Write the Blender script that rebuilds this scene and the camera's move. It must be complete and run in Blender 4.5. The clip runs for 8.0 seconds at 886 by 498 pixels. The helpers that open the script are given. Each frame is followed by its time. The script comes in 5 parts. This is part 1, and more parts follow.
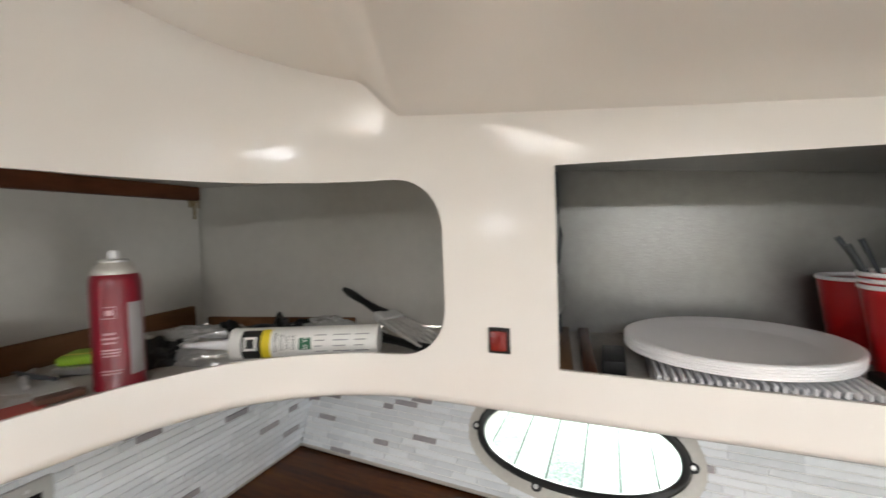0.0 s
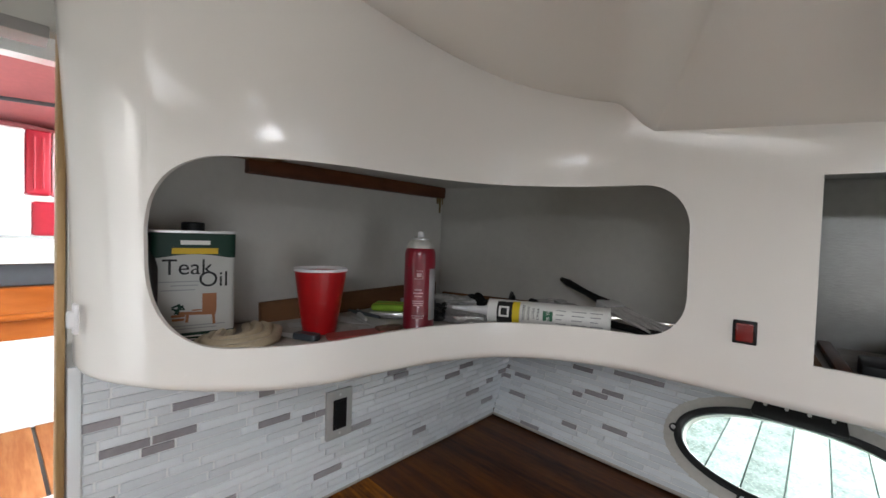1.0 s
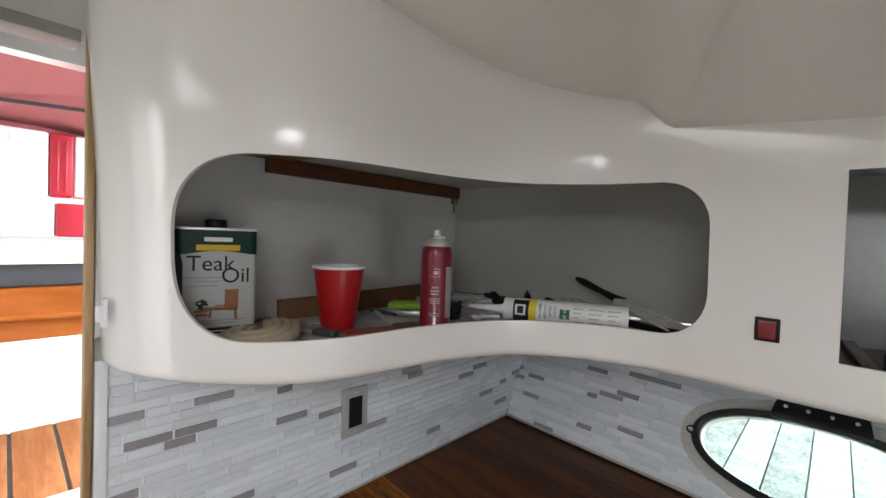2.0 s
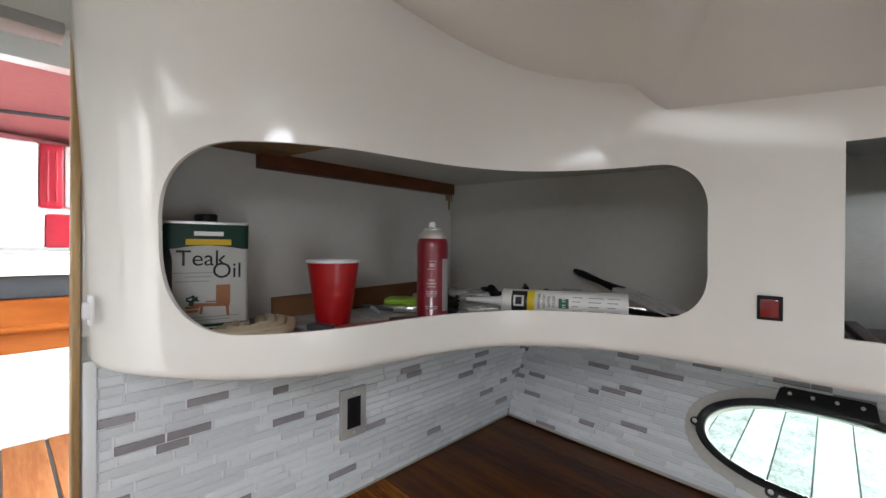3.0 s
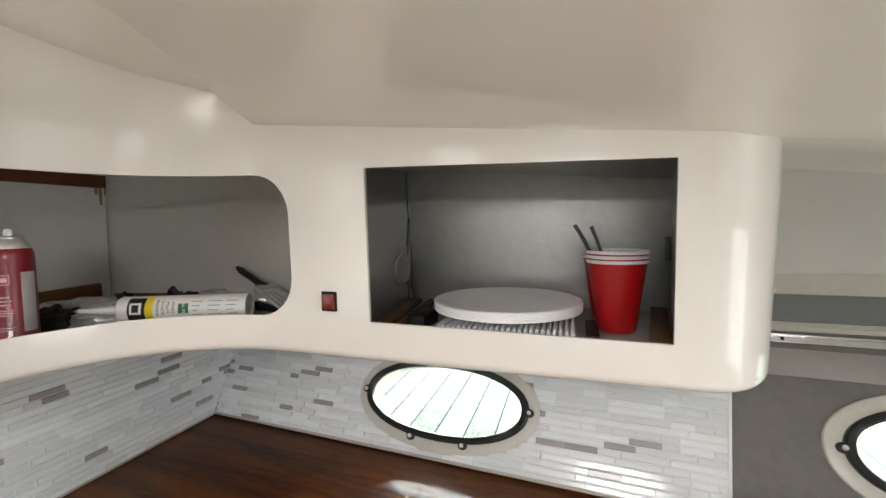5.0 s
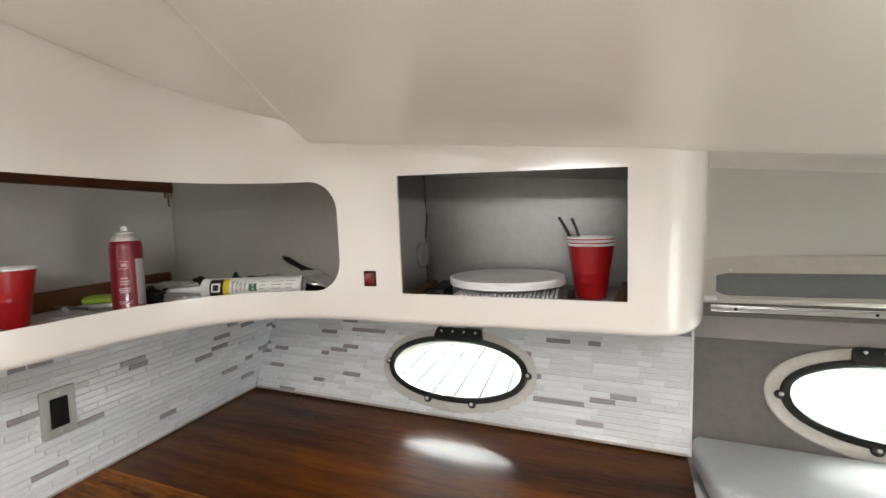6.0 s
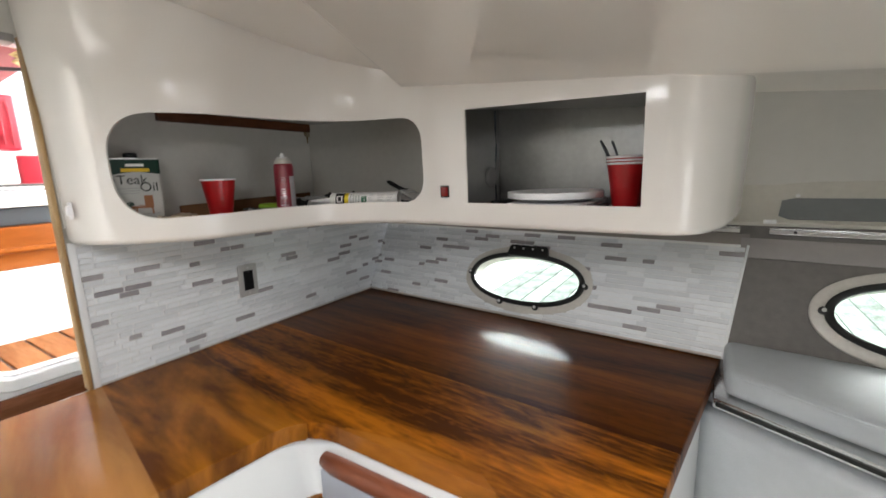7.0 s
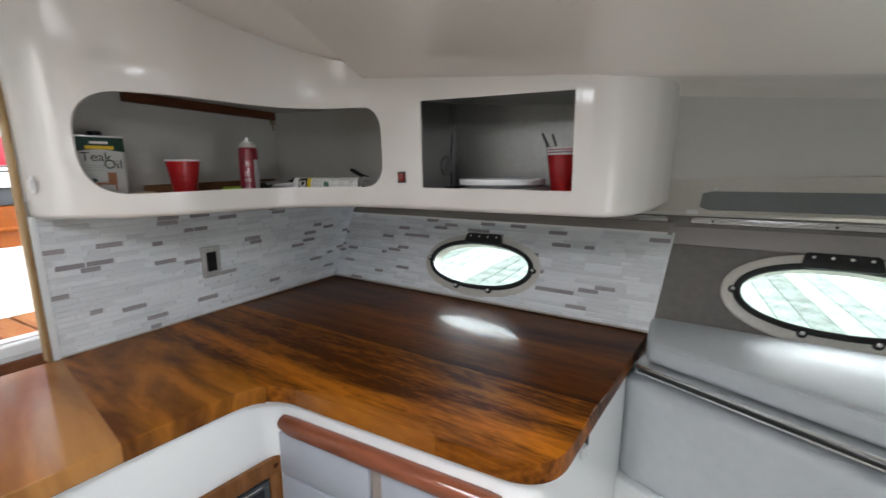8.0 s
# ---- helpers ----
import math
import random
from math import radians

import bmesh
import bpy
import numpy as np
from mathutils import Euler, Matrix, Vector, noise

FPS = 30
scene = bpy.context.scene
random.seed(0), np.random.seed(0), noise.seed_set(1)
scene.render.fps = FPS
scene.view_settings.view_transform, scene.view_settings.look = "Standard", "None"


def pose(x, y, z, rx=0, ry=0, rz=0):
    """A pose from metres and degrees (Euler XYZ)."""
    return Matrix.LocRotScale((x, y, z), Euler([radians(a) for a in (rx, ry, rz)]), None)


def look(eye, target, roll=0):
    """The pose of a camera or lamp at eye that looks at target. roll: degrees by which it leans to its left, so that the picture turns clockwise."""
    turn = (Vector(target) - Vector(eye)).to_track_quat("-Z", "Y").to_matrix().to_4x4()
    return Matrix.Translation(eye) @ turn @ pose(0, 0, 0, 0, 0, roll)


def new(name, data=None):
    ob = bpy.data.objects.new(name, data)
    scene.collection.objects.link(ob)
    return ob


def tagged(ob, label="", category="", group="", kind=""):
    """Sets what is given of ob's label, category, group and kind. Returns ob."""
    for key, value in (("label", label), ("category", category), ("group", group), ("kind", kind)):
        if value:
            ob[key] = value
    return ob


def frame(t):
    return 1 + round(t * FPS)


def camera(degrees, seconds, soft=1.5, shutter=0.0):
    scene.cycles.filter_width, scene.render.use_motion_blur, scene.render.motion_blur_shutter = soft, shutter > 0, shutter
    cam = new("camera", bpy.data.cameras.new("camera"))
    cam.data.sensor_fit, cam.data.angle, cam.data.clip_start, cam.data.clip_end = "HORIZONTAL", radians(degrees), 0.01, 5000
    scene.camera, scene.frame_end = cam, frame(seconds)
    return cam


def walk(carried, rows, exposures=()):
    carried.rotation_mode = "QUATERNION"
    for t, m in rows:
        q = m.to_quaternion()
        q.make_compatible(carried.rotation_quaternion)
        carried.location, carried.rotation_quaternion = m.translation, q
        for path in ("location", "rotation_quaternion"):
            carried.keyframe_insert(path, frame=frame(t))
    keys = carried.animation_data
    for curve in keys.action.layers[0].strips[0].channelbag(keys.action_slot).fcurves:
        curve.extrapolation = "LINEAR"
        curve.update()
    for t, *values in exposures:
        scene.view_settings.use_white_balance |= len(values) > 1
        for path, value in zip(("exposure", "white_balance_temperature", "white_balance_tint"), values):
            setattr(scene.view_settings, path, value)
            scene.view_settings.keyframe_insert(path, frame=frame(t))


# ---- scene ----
cam = camera(93.5, 8.0, shutter=0.25)
PATH = [
    (0, (-0.109, -0.007, 1.54), (-0.848, 1.85, 1.464), -1.7),
    (0.5, (-0.16, -0.145, 1.532), (-1.316, 1.486, 1.473), 0.3),
    (1, (-0.167, -0.214, 1.522), (-1.508, 1.269, 1.461), 1.9),
    (1.5, (-0.169, -0.227, 1.522), (-1.537, 1.231, 1.465), 2.2),
    (3, (-0.179, -0.217, 1.481), (-1.543, 1.245, 1.473), 0.4),
    (3.5, (-0.147, -0.196, 1.52), (-1.383, 1.373, 1.418), 0.3),
    (4, (-0.059, -0.14, 1.529), (-1.024, 1.608, 1.423), 0.1),
    (4.5, (0.084, -0.064, 1.527), (-0.501, 1.845, 1.415), -0.4),
    (6, (0.173, -0.302, 1.518), (-0.408, 1.607, 1.389), -1.7),
    (6.5, (0.25, -0.427, 1.494), (-0.584, 1.383, 1.32), -1.5),
    (7, (0.392, -0.507, 1.453), (-0.663, 1.154, 1.094), -1.9),
    (7.5, (0.433, -0.573, 1.394), (-0.703, 1.015, 0.96), 0.1),
    (8, (0.486, -0.57, 1.413), (-0.452, 1.16, 1.053), -0.4),
]
walk(cam, [(t, look(eye, target, roll)) for t, eye, target, roll in PATH],
     [(0, 2.95, 6750, 12), (0.6, 2.62, 6600, 12), (0.95, 2.16, 6300, 12), (3.5, 2.24, 6350, 12), (4.0, 2.55, 6600, 12), (4.5, 2.68, 6800, 12), (6.4, 2.76, 6850, 12.5), (6.8, 2.35, 6700, 12), (7.1, 2.22, 6650, 12), (7.6, 2.17, 6300, 12), (8, 1.95, 6350, 12)])

# ---- world and light ----
world = bpy.data.worlds.new("sky")
scene.world = world
world.use_nodes = True
wn = world.node_tree.nodes
sky = wn.new("ShaderNodeTexSky")
sky.sky_type, sky.sun_disc = "NISHITA", False
sky.sun_elevation, sky.sun_rotation = radians(48), radians(200)
sky.dust_density, sky.ozone_density = 4.0, 0.6
haze = wn.new("ShaderNodeHueSaturation")
haze.inputs["Saturation"].default_value = 0.35
world.node_tree.links.new(sky.outputs[0], haze.inputs["Color"])
world.node_tree.links.new(haze.outputs[0], wn["Background"].inputs[0])
wn["Background"].inputs[1].default_value = 0.15

sun = new("sun", bpy.data.lights.new("sun", "SUN"))
sun.data.energy, sun.data.angle, sun.data.color = 1.8, radians(10), (1.0, 0.96, 0.9)
sun.matrix_world = look((-3, -2, 6), (0, 0, 0))


def area_lamp(name, eye, target, w, h, watts, colour=(0.93, 0.97, 1.0)):
    lamp = new(name, bpy.data.lights.new(name, "AREA"))
    lamp.data.shape, lamp.data.size, lamp.data.size_y = "RECTANGLE", w, h
    lamp.data.energy, lamp.data.color = watts, colour
    lamp.matrix_world = look(eye, target)
    return lamp


HATCH = (0.12, -0.70, 0.50, 0.50)
area_lamp("overhead_hatch_light", (HATCH[0], HATCH[1], 1.752), (HATCH[0] - 0.02, HATCH[1] + 0.02, 0.5), 0.44, 0.44, 2.8, (0.92, 0.96, 1.0))
area_lamp("doorway_light", (-1.10, -0.80, 1.40), (0.0, -0.2, 1.55), 0.28, 0.74, 0.17, (0.97, 1.0, 0.97))
# Broad unseen fill added to brighten the bulkhead; no window stands there.
area_lamp("forward_fill_light", (2.2, -0.40, 0.86), (-1.0, 0.3, 1.0), 1.6, 1.0, 3.9, (0.90, 0.96, 1.0))
area_lamp("far_window_light", (-0.98, -1.35, 1.47), (0.5, 0.2, 1.3), 0.40, 0.13, 0.12).data.shape = "ELLIPSE"

# ---- materials ----


def mat(name, colour, rough=0.5, metal=0.0, coat=0.0, coat_rough=0.05, vary=0.06, scale=6.0, bump=0.0, bump_scale=60.0, rough_vary=0.025, random=0.0, bump_detail=5, bump_dist=0.002, bump_stretch=None, spec=0.5):
    """A principled material with two scales of tone variation and fine relief, in object space."""
    m = bpy.data.materials.new(name)
    m.use_nodes = True
    n, l = m.node_tree.nodes, m.node_tree.links
    b = n["Principled BSDF"]
    b.inputs["Metallic"].default_value = metal
    b.inputs["Specular IOR Level"].default_value = spec
    b.inputs["Coat Weight"].default_value = coat
    b.inputs["Coat Roughness"].default_value = coat_rough
    tc = n.new("ShaderNodeTexCoord")
    n1, n2 = n.new("ShaderNodeTexNoise"), n.new("ShaderNodeTexNoise")
    n1.inputs["Scale"].default_value, n2.inputs["Scale"].default_value = scale, scale * 9
    n1.inputs["Detail"].default_value = 4
    for k in (n1, n2):
        l.new(tc.outputs["Object"], k.inputs["Vector"])
    add = n.new("ShaderNodeMath")
    add.operation = "ADD"
    l.new(n1.outputs[0], add.inputs[0])
    l.new(n2.outputs[0], add.inputs[1])
    last = add
    if random:
        oi = n.new("ShaderNodeObjectInfo")
        ra = n.new("ShaderNodeMath")
        ra.operation = "MULTIPLY_ADD"
        ra.inputs[1].default_value = random
        l.new(oi.outputs["Random"], ra.inputs[0])
        l.new(add.outputs[0], ra.inputs[2])
        last = ra
    ramp = n.new("ShaderNodeMapRange")
    ramp.inputs["From Min"].default_value, ramp.inputs["From Max"].default_value = 0.6, 1.4 + random
    ramp.inputs["To Min"].default_value, ramp.inputs["To Max"].default_value = 1 - vary, 1 + vary
    l.new(last.outputs[0], ramp.inputs[0])
    mul = n.new("ShaderNodeVectorMath")
    mul.operation = "SCALE"
    mul.inputs[0].default_value = colour
    l.new(ramp.outputs[0], mul.inputs["Scale"])
    l.new(mul.outputs[0], b.inputs["Base Color"])
    rr = n.new("ShaderNodeMapRange")
    rr.inputs["From Min"].default_value, rr.inputs["From Max"].default_value = 0.3, 0.7
    rr.inputs["To Min"].default_value, rr.inputs["To Max"].default_value = max(0.02, rough - rough_vary), min(1, rough + rough_vary)
    l.new(n2.outputs[0], rr.inputs[0])
    l.new(rr.outputs[0], b.inputs["Roughness"])
    if bump:
        n3, bp = n.new("ShaderNodeTexNoise"), n.new("ShaderNodeBump")
        n3.inputs["Scale"].default_value = bump_scale
        n3.inputs["Detail"].default_value = bump_detail
        bp.inputs["Strength"].default_value, bp.inputs["Distance"].default_value = bump, bump_dist
        if bump_stretch:
            ms = n.new("ShaderNodeMapping")
            ms.inputs["Scale"].default_value = bump_stretch
            l.new(tc.outputs["Object"], ms.inputs["Vector"])
            l.new(ms.outputs[0], n3.inputs["Vector"])
        else:
            l.new(tc.outputs["Object"], n3.inputs["Vector"])
        l.new(n3.outputs[0], bp.inputs["Height"])
        l.new(bp.outputs[0], b.inputs["Normal"])
    return m


def wood(name, dark, light, axis="x", scale=1.0, rough=0.35, coat=0.8, coat_rough=0.06, stretch=14.0, random=0.0, along=1.1, figure=0.27, warp=0.7, mottle=0.0, turn=0.0):
    """Wood with grain drawn out along an axis, and a varnish coat."""
    m = bpy.data.materials.new(name)
    m.use_nodes = True
    n, l = m.node_tree.nodes, m.node_tree.links
    b = n["Principled BSDF"]
    b.inputs["Roughness"].default_value = rough
    b.inputs["Coat Weight"].default_value, b.inputs["Coat Roughness"].default_value = coat, coat_rough
    b.inputs["Specular IOR Level"].default_value = 0.06
    tc, mp = n.new("ShaderNodeTexCoord"), n.new("ShaderNodeMapping")
    s = [stretch * scale] * 3
    s["xyz".index(axis)] = along * scale
    s[2] *= 0.4 if axis != "z" else 1
    mp.inputs["Scale"].default_value = s
    base_vec = tc.outputs["Object"]
    if turn:
        tn = n.new("ShaderNodeMapping")
        tn.inputs["Rotation"].default_value = (0, 0, radians(turn))
        l.new(base_vec, tn.inputs["Vector"])
        base_vec = tn.outputs[0]
    l.new(base_vec, mp.inputs["Vector"])
    vec = mp.outputs[0]
    if random:
        oi, sh = n.new("ShaderNodeObjectInfo"), n.new("ShaderNodeVectorMath")
        sh.operation = "MULTIPLY_ADD"
        sh.inputs[1].default_value = (9, 7, 5)
        l.new(oi.outputs["Random"], sh.inputs[0])
        l.new(mp.outputs[0], sh.inputs[2])
        vec = sh.outputs[0]
    big, fine = n.new("ShaderNodeTexNoise"), n.new("ShaderNodeTexNoise")
    big.inputs["Scale"].default_value, big.inputs["Detail"].default_value, big.inputs["Distortion"].default_value = 0.55, 6, warp
    fine.inputs["Scale"].default_value, fine.inputs["Detail"].default_value = 6.0, 8
    l.new(vec, big.inputs["Vector"])
    l.new(vec, fine.inputs["Vector"])
    mixf = n.new("ShaderNodeMix")
    mixf.inputs[0].default_value = figure
    l.new(big.outputs[0], mixf.inputs[2])
    l.new(fine.outputs[0], mixf.inputs[3])
    cr = n.new("ShaderNodeValToRGB")
    cr.color_ramp.elements[0].position, cr.color_ramp.elements[1].position = 0.40, 0.64
    cr.color_ramp.elements[0].color, cr.color_ramp.elements[1].color = (*dark, 1), (*light, 1)
    mid = cr.color_ramp.elements.new(0.5)
    mid.color = (*[0.62 * a + 0.38 * c for a, c in zip(dark, light)], 1)
    figure_out = mixf.outputs[0]
    if mottle:
        # short flecks across the grain, as in crotch-figured mahogany
        mm, fl, ma = n.new("ShaderNodeMapping"), n.new("ShaderNodeTexNoise"), n.new("ShaderNodeMath")
        fs_ = [46.0] * 3
        fs_["xyz".index(axis)] = 15.0
        mm.inputs["Scale"].default_value = fs_
        fl.inputs["Scale"].default_value, fl.inputs["Detail"].default_value, fl.inputs["Distortion"].default_value = 1.0, 3, 1.2
        l.new(base_vec, mm.inputs["Vector"])
        l.new(mm.outputs[0], fl.inputs["Vector"])
        ma.operation = "MULTIPLY_ADD"
        ma.inputs[1].default_value = mottle
        off = n.new("ShaderNodeMath")
        off.operation = "SUBTRACT"
        off.inputs[1].default_value = 0.5 * mottle
        l.new(fl.outputs[0], ma.inputs[0])
        l.new(mixf.outputs[0], ma.inputs[2])
        l.new(ma.outputs[0], off.inputs[0])
        figure_out = off.outputs[0]
    l.new(figure_out, cr.inputs[0])
    l.new(cr.outputs[0], b.inputs["Base Color"])
    bp = n.new("ShaderNodeBump")
    bp.inputs["Strength"].default_value, bp.inputs["Distance"].default_value = 0.06, 0.001
    l.new(fine.outputs[0], bp.inputs["Height"])
    l.new(bp.outputs[0], b.inputs["Normal"])
    return m


GELCOAT = mat("gelcoat", (0.80, 0.757, 0.708), 0.45, coat=0.9, coat_rough=0.095, vary=0.006, scale=1.2, rough_vary=0.0)
CEILING = mat("ceiling_gelcoat", (0.82, 0.775, 0.71), 0.38, coat=0.5, coat_rough=0.12, vary=0.008, scale=1.2, rough_vary=0.0)
CREAM = mat("cream_paint", (0.53, 0.515, 0.47), 0.5, vary=0.03, scale=3)
WHITE = mat("white_moulding", (0.82, 0.845, 0.85), 0.28, coat=0.5, vary=0.008, scale=2, rough_vary=0.0)
LINER = mat("locker_paint", (0.52, 0.50, 0.46), 0.6, vary=0.05, scale=5, bump=0.25, bump_scale=90)
SHELFPAINT = mat("shelf_paint", (0.42, 0.395, 0.36), 0.65, vary=0.22, scale=14)
FOIL = mat("embossed_foil", (0.30, 0.295, 0.285), 0.36, metal=0.95, vary=0.10, bump=0.32, bump_scale=190, bump_detail=1.5, bump_dist=0.0008, bump_stretch=(0.55, 0.55, 1.5))
GROUT = mat("grout", (0.88, 0.89, 0.88), 0.8, vary=0.05, scale=20, bump=0.3, bump_scale=300)
TILE = mat("glass_tile", (0.72, 0.75, 0.77), 0.4, coat=0.35, coat_rough=0.04, vary=0.06, scale=8, random=1.0, bump=0.12, bump_scale=40)
TILEWHITE = mat("white_glass_tile", (0.82, 0.85, 0.87), 0.4, coat=0.35, coat_rough=0.04, vary=0.05, scale=8, random=0.8, bump=0.12, bump_scale=40)
TILEDARK = mat("taupe_glass_tile", (0.33, 0.31, 0.325), 0.4, coat=0.35, coat_rough=0.04, vary=0.22, scale=12, random=1.0, bump=0.12, bump_scale=40)
VINYL = mat("grey_vinyl", (0.43, 0.462, 0.482), 0.42, vary=0.05, scale=4, bump=0.25, bump_scale=220)
HULLCLOTH = mat("hull_lining", (0.165, 0.154, 0.142), 0.75, vary=0.18, scale=5, bump=0.5, bump_scale=260)
COCKPITWHITE = mat("cockpit_gelcoat", (0.78, 0.84, 0.82), 0.3, coat=0.4, vary=0.01, scale=2, rough_vary=0.0)
STEEL = mat("brushed_steel", (0.70, 0.70, 0.69), 0.34, metal=0.55, vary=0.05, bump=0.1, bump_scale=200)
ALU = mat("aluminium", (0.66, 0.66, 0.66), 0.22, metal=0.85, vary=0.03, scale=4)
BLACK = mat("black_plastic", (0.006, 0.006, 0.006), 0.5, vary=0.1, spec=0.22)
RUBBER = mat("dark_gasket", (0.013, 0.014, 0.013), 0.4, coat=0.1, vary=0.1, spec=0.3)
FLANGE = mat("port_flange", (0.58, 0.56, 0.51), 0.4, coat=0.2, vary=0.08, scale=10)
REDPLASTIC = mat("red_plastic", (0.42, 0.008, 0.010), 0.28, coat=0.1, vary=0.02, rough_vary=0.0)
WHITEPLASTIC = mat("white_plastic", (0.86, 0.85, 0.86), 0.35, vary=0.01)
LAMINATE = mat("grey_laminate", (0.40, 0.425, 0.48), 0.35, vary=0.03, scale=3)
TAUPE = mat("taupe_divider", (0.30, 0.25, 0.22), 0.5, vary=0.08)
REDVINYL = mat("red_vinyl", (0.42, 0.014, 0.032), 0.4, vary=0.08, bump=0.2, bump_scale=150)
WHITEVINYL = mat("white_vinyl", (0.85, 0.84, 0.83), 0.4, vary=0.03, bump=0.2, bump_scale=150)
# Faded red, with daylight showing through the cloth put into the paler colour.
CANVAS = mat("backlit_red_canvas", (0.46, 0.155, 0.16), 0.8, vary=0.08, bump=0.3, bump_scale=300)
DARKGREY = mat("dark_grey_panel", (0.05, 0.058, 0.066), 0.4, vary=0.1)
DARKGLASS = mat("black_glass", (0.01, 0.011, 0.012), 0.08, coat=0.6, vary=0.1)
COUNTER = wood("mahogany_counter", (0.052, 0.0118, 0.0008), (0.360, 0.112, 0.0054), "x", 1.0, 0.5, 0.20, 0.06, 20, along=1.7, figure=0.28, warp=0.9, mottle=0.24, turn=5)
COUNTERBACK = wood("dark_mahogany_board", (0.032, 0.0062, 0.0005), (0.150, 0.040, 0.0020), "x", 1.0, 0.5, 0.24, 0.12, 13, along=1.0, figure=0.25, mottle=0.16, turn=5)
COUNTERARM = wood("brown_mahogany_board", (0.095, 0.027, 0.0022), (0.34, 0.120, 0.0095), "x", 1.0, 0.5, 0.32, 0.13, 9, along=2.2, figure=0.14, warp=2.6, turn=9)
# Doorway light reflected on the end board is painted into this paler tone.
COUNTEREND = wood("doorway_lit_mahogany", (0.27, 0.108, 0.022), (0.43, 0.190, 0.046), "x", 1.0, 0.42, 0.7, 0.16, 9, along=1.8, figure=0.16, warp=2.2, turn=12)
EDGEWOOD = wood("light_edge_wood", (0.17, 0.052, 0.006), (0.34, 0.118, 0.013), "x", 1.4, 0.5, 0.4, 0.05, 14, along=2.0)
TEAKRAIL = wood("red_teak_rail", (0.14, 0.040, 0.018), (0.27, 0.085, 0.042), "x", 2, 0.35, 0.7, 0.1, 10)
TEAKY = wood("teak_frame", (0.15, 0.055, 0.014), (0.33, 0.14, 0.04), "y", 2, 0.4, 0.5, 0.12, 10)
DARKWOOD = wood("dark_cleat", (0.05, 0.016, 0.007), (0.13, 0.045, 0.02), "y", 3, 0.5, 0.2, 0.2, 8)
TRIMWOOD = wood("oak_trim", (0.28, 0.17, 0.07), (0.5, 0.34, 0.17), "z", 3, 0.5, 0.3, 0.2, 10)
TEAKDECK = wood("teak_deck", (0.25, 0.092, 0.030), (0.40, 0.175, 0.070), "x", 2, 0.6, 0.0, 0.2, 10, random=1.0)
COCKPITTEAK = wood("cockpit_teak", (0.25, 0.066, 0.010), (0.37, 0.112, 0.020), "y", 1.5, 0.4, 0.4, 0.15, 10)
CARD = mat("brown_card", (0.22, 0.14, 0.085), 0.8, vary=0.15)

GLASS = bpy.data.materials.new("port_glass")
GLASS.use_nodes = True
gb = GLASS.node_tree.nodes["Principled BSDF"]
gb.inputs["Base Color"].default_value = (0.93, 0.99, 0.96, 1)
gb.inputs["Transmission Weight"].default_value, gb.inputs["Roughness"].default_value, gb.inputs["IOR"].default_value = 1.0, 0.02, 1.1

# ---- building helpers ----


def mesh_of(name, verts, faces, smooth=None):
    me = bpy.data.meshes.new(name)
    me.from_pydata([tuple(v) for v in verts], [], faces)
    me.update()
    if smooth is not None:
        me.polygons.foreach_set("use_smooth", [True] * len(me.polygons))
        me.set_sharp_from_angle(angle=radians(smooth))
    return me


def obj(name, me, material, parent=None, m=None, label=""):
    ob = new(name, me)
    if material and not me.materials:
        me.materials.append(material)
    if parent:
        ob.parent = parent
    if m is not None:
        ob.matrix_basis = m
    if label:
        ob["label"] = label
    return ob


def part(name, bm, material, parent=None, label="", smooth=35, m=None):
    bmesh.ops.recalc_face_normals(bm, faces=bm.faces)
    me = bpy.data.meshes.new(name)
    bm.to_mesh(me)
    bm.free()
    me.polygons.foreach_set("use_smooth", [True] * len(me.polygons))
    me.set_sharp_from_angle(angle=radians(smooth))
    return obj(name, me, material, parent, m, label)


def thing(name, at, label, category, group="", kind="", m=None):
    e = new(name)
    e.empty_display_size = 0.05
    e.matrix_basis = m if m is not None else Matrix.Translation(at)
    return tagged(e, label, category, group, kind)


def box(sx, sy, sz, at=(0, 0, 0), bevel=0.0, seg=2, bm=None, rot=None):
    """A box centred at a place, with rounded edges, as a bmesh."""
    b = bmesh.new()
    bmesh.ops.create_cube(b, size=1, matrix=Matrix.Diagonal((sx, sy, sz, 1)))
    if bevel:
        bmesh.ops.bevel(b, geom=list(b.edges), offset=bevel, segments=seg, profile=0.5, affect="EDGES")
    bmesh.ops.transform(b, matrix=Matrix.Translation(at) @ (rot.to_4x4() if rot else Matrix()), verts=b.verts)
    if bm is None:
        return b
    return join(bm, b)


def join(a, b):
    tmp = bpy.data.meshes.new("tmp")
    b.to_mesh(tmp)
    b.free()
    a.from_mesh(tmp)
    bpy.data.meshes.remove(tmp)
    return a


def lathe(profile, seg=40, cap=True):
    """A turned shape from (radius, height) pairs, about z."""
    bm = bmesh.new()
    rings = []
    for r, z in profile:
        rings.append([bm.verts.new((r * math.cos(2 * math.pi * k / seg), r * math.sin(2 * math.pi * k / seg), z)) for k in range(seg)])
    for a, c in zip(rings, rings[1:]):
        for k in range(seg):
            bm.faces.new((a[k], a[(k + 1) % seg], c[(k + 1) % seg], c[k]))
    if cap:
        bm.faces.new(rings[0][::-1])
        bm.faces.new(rings[-1])
    return bm


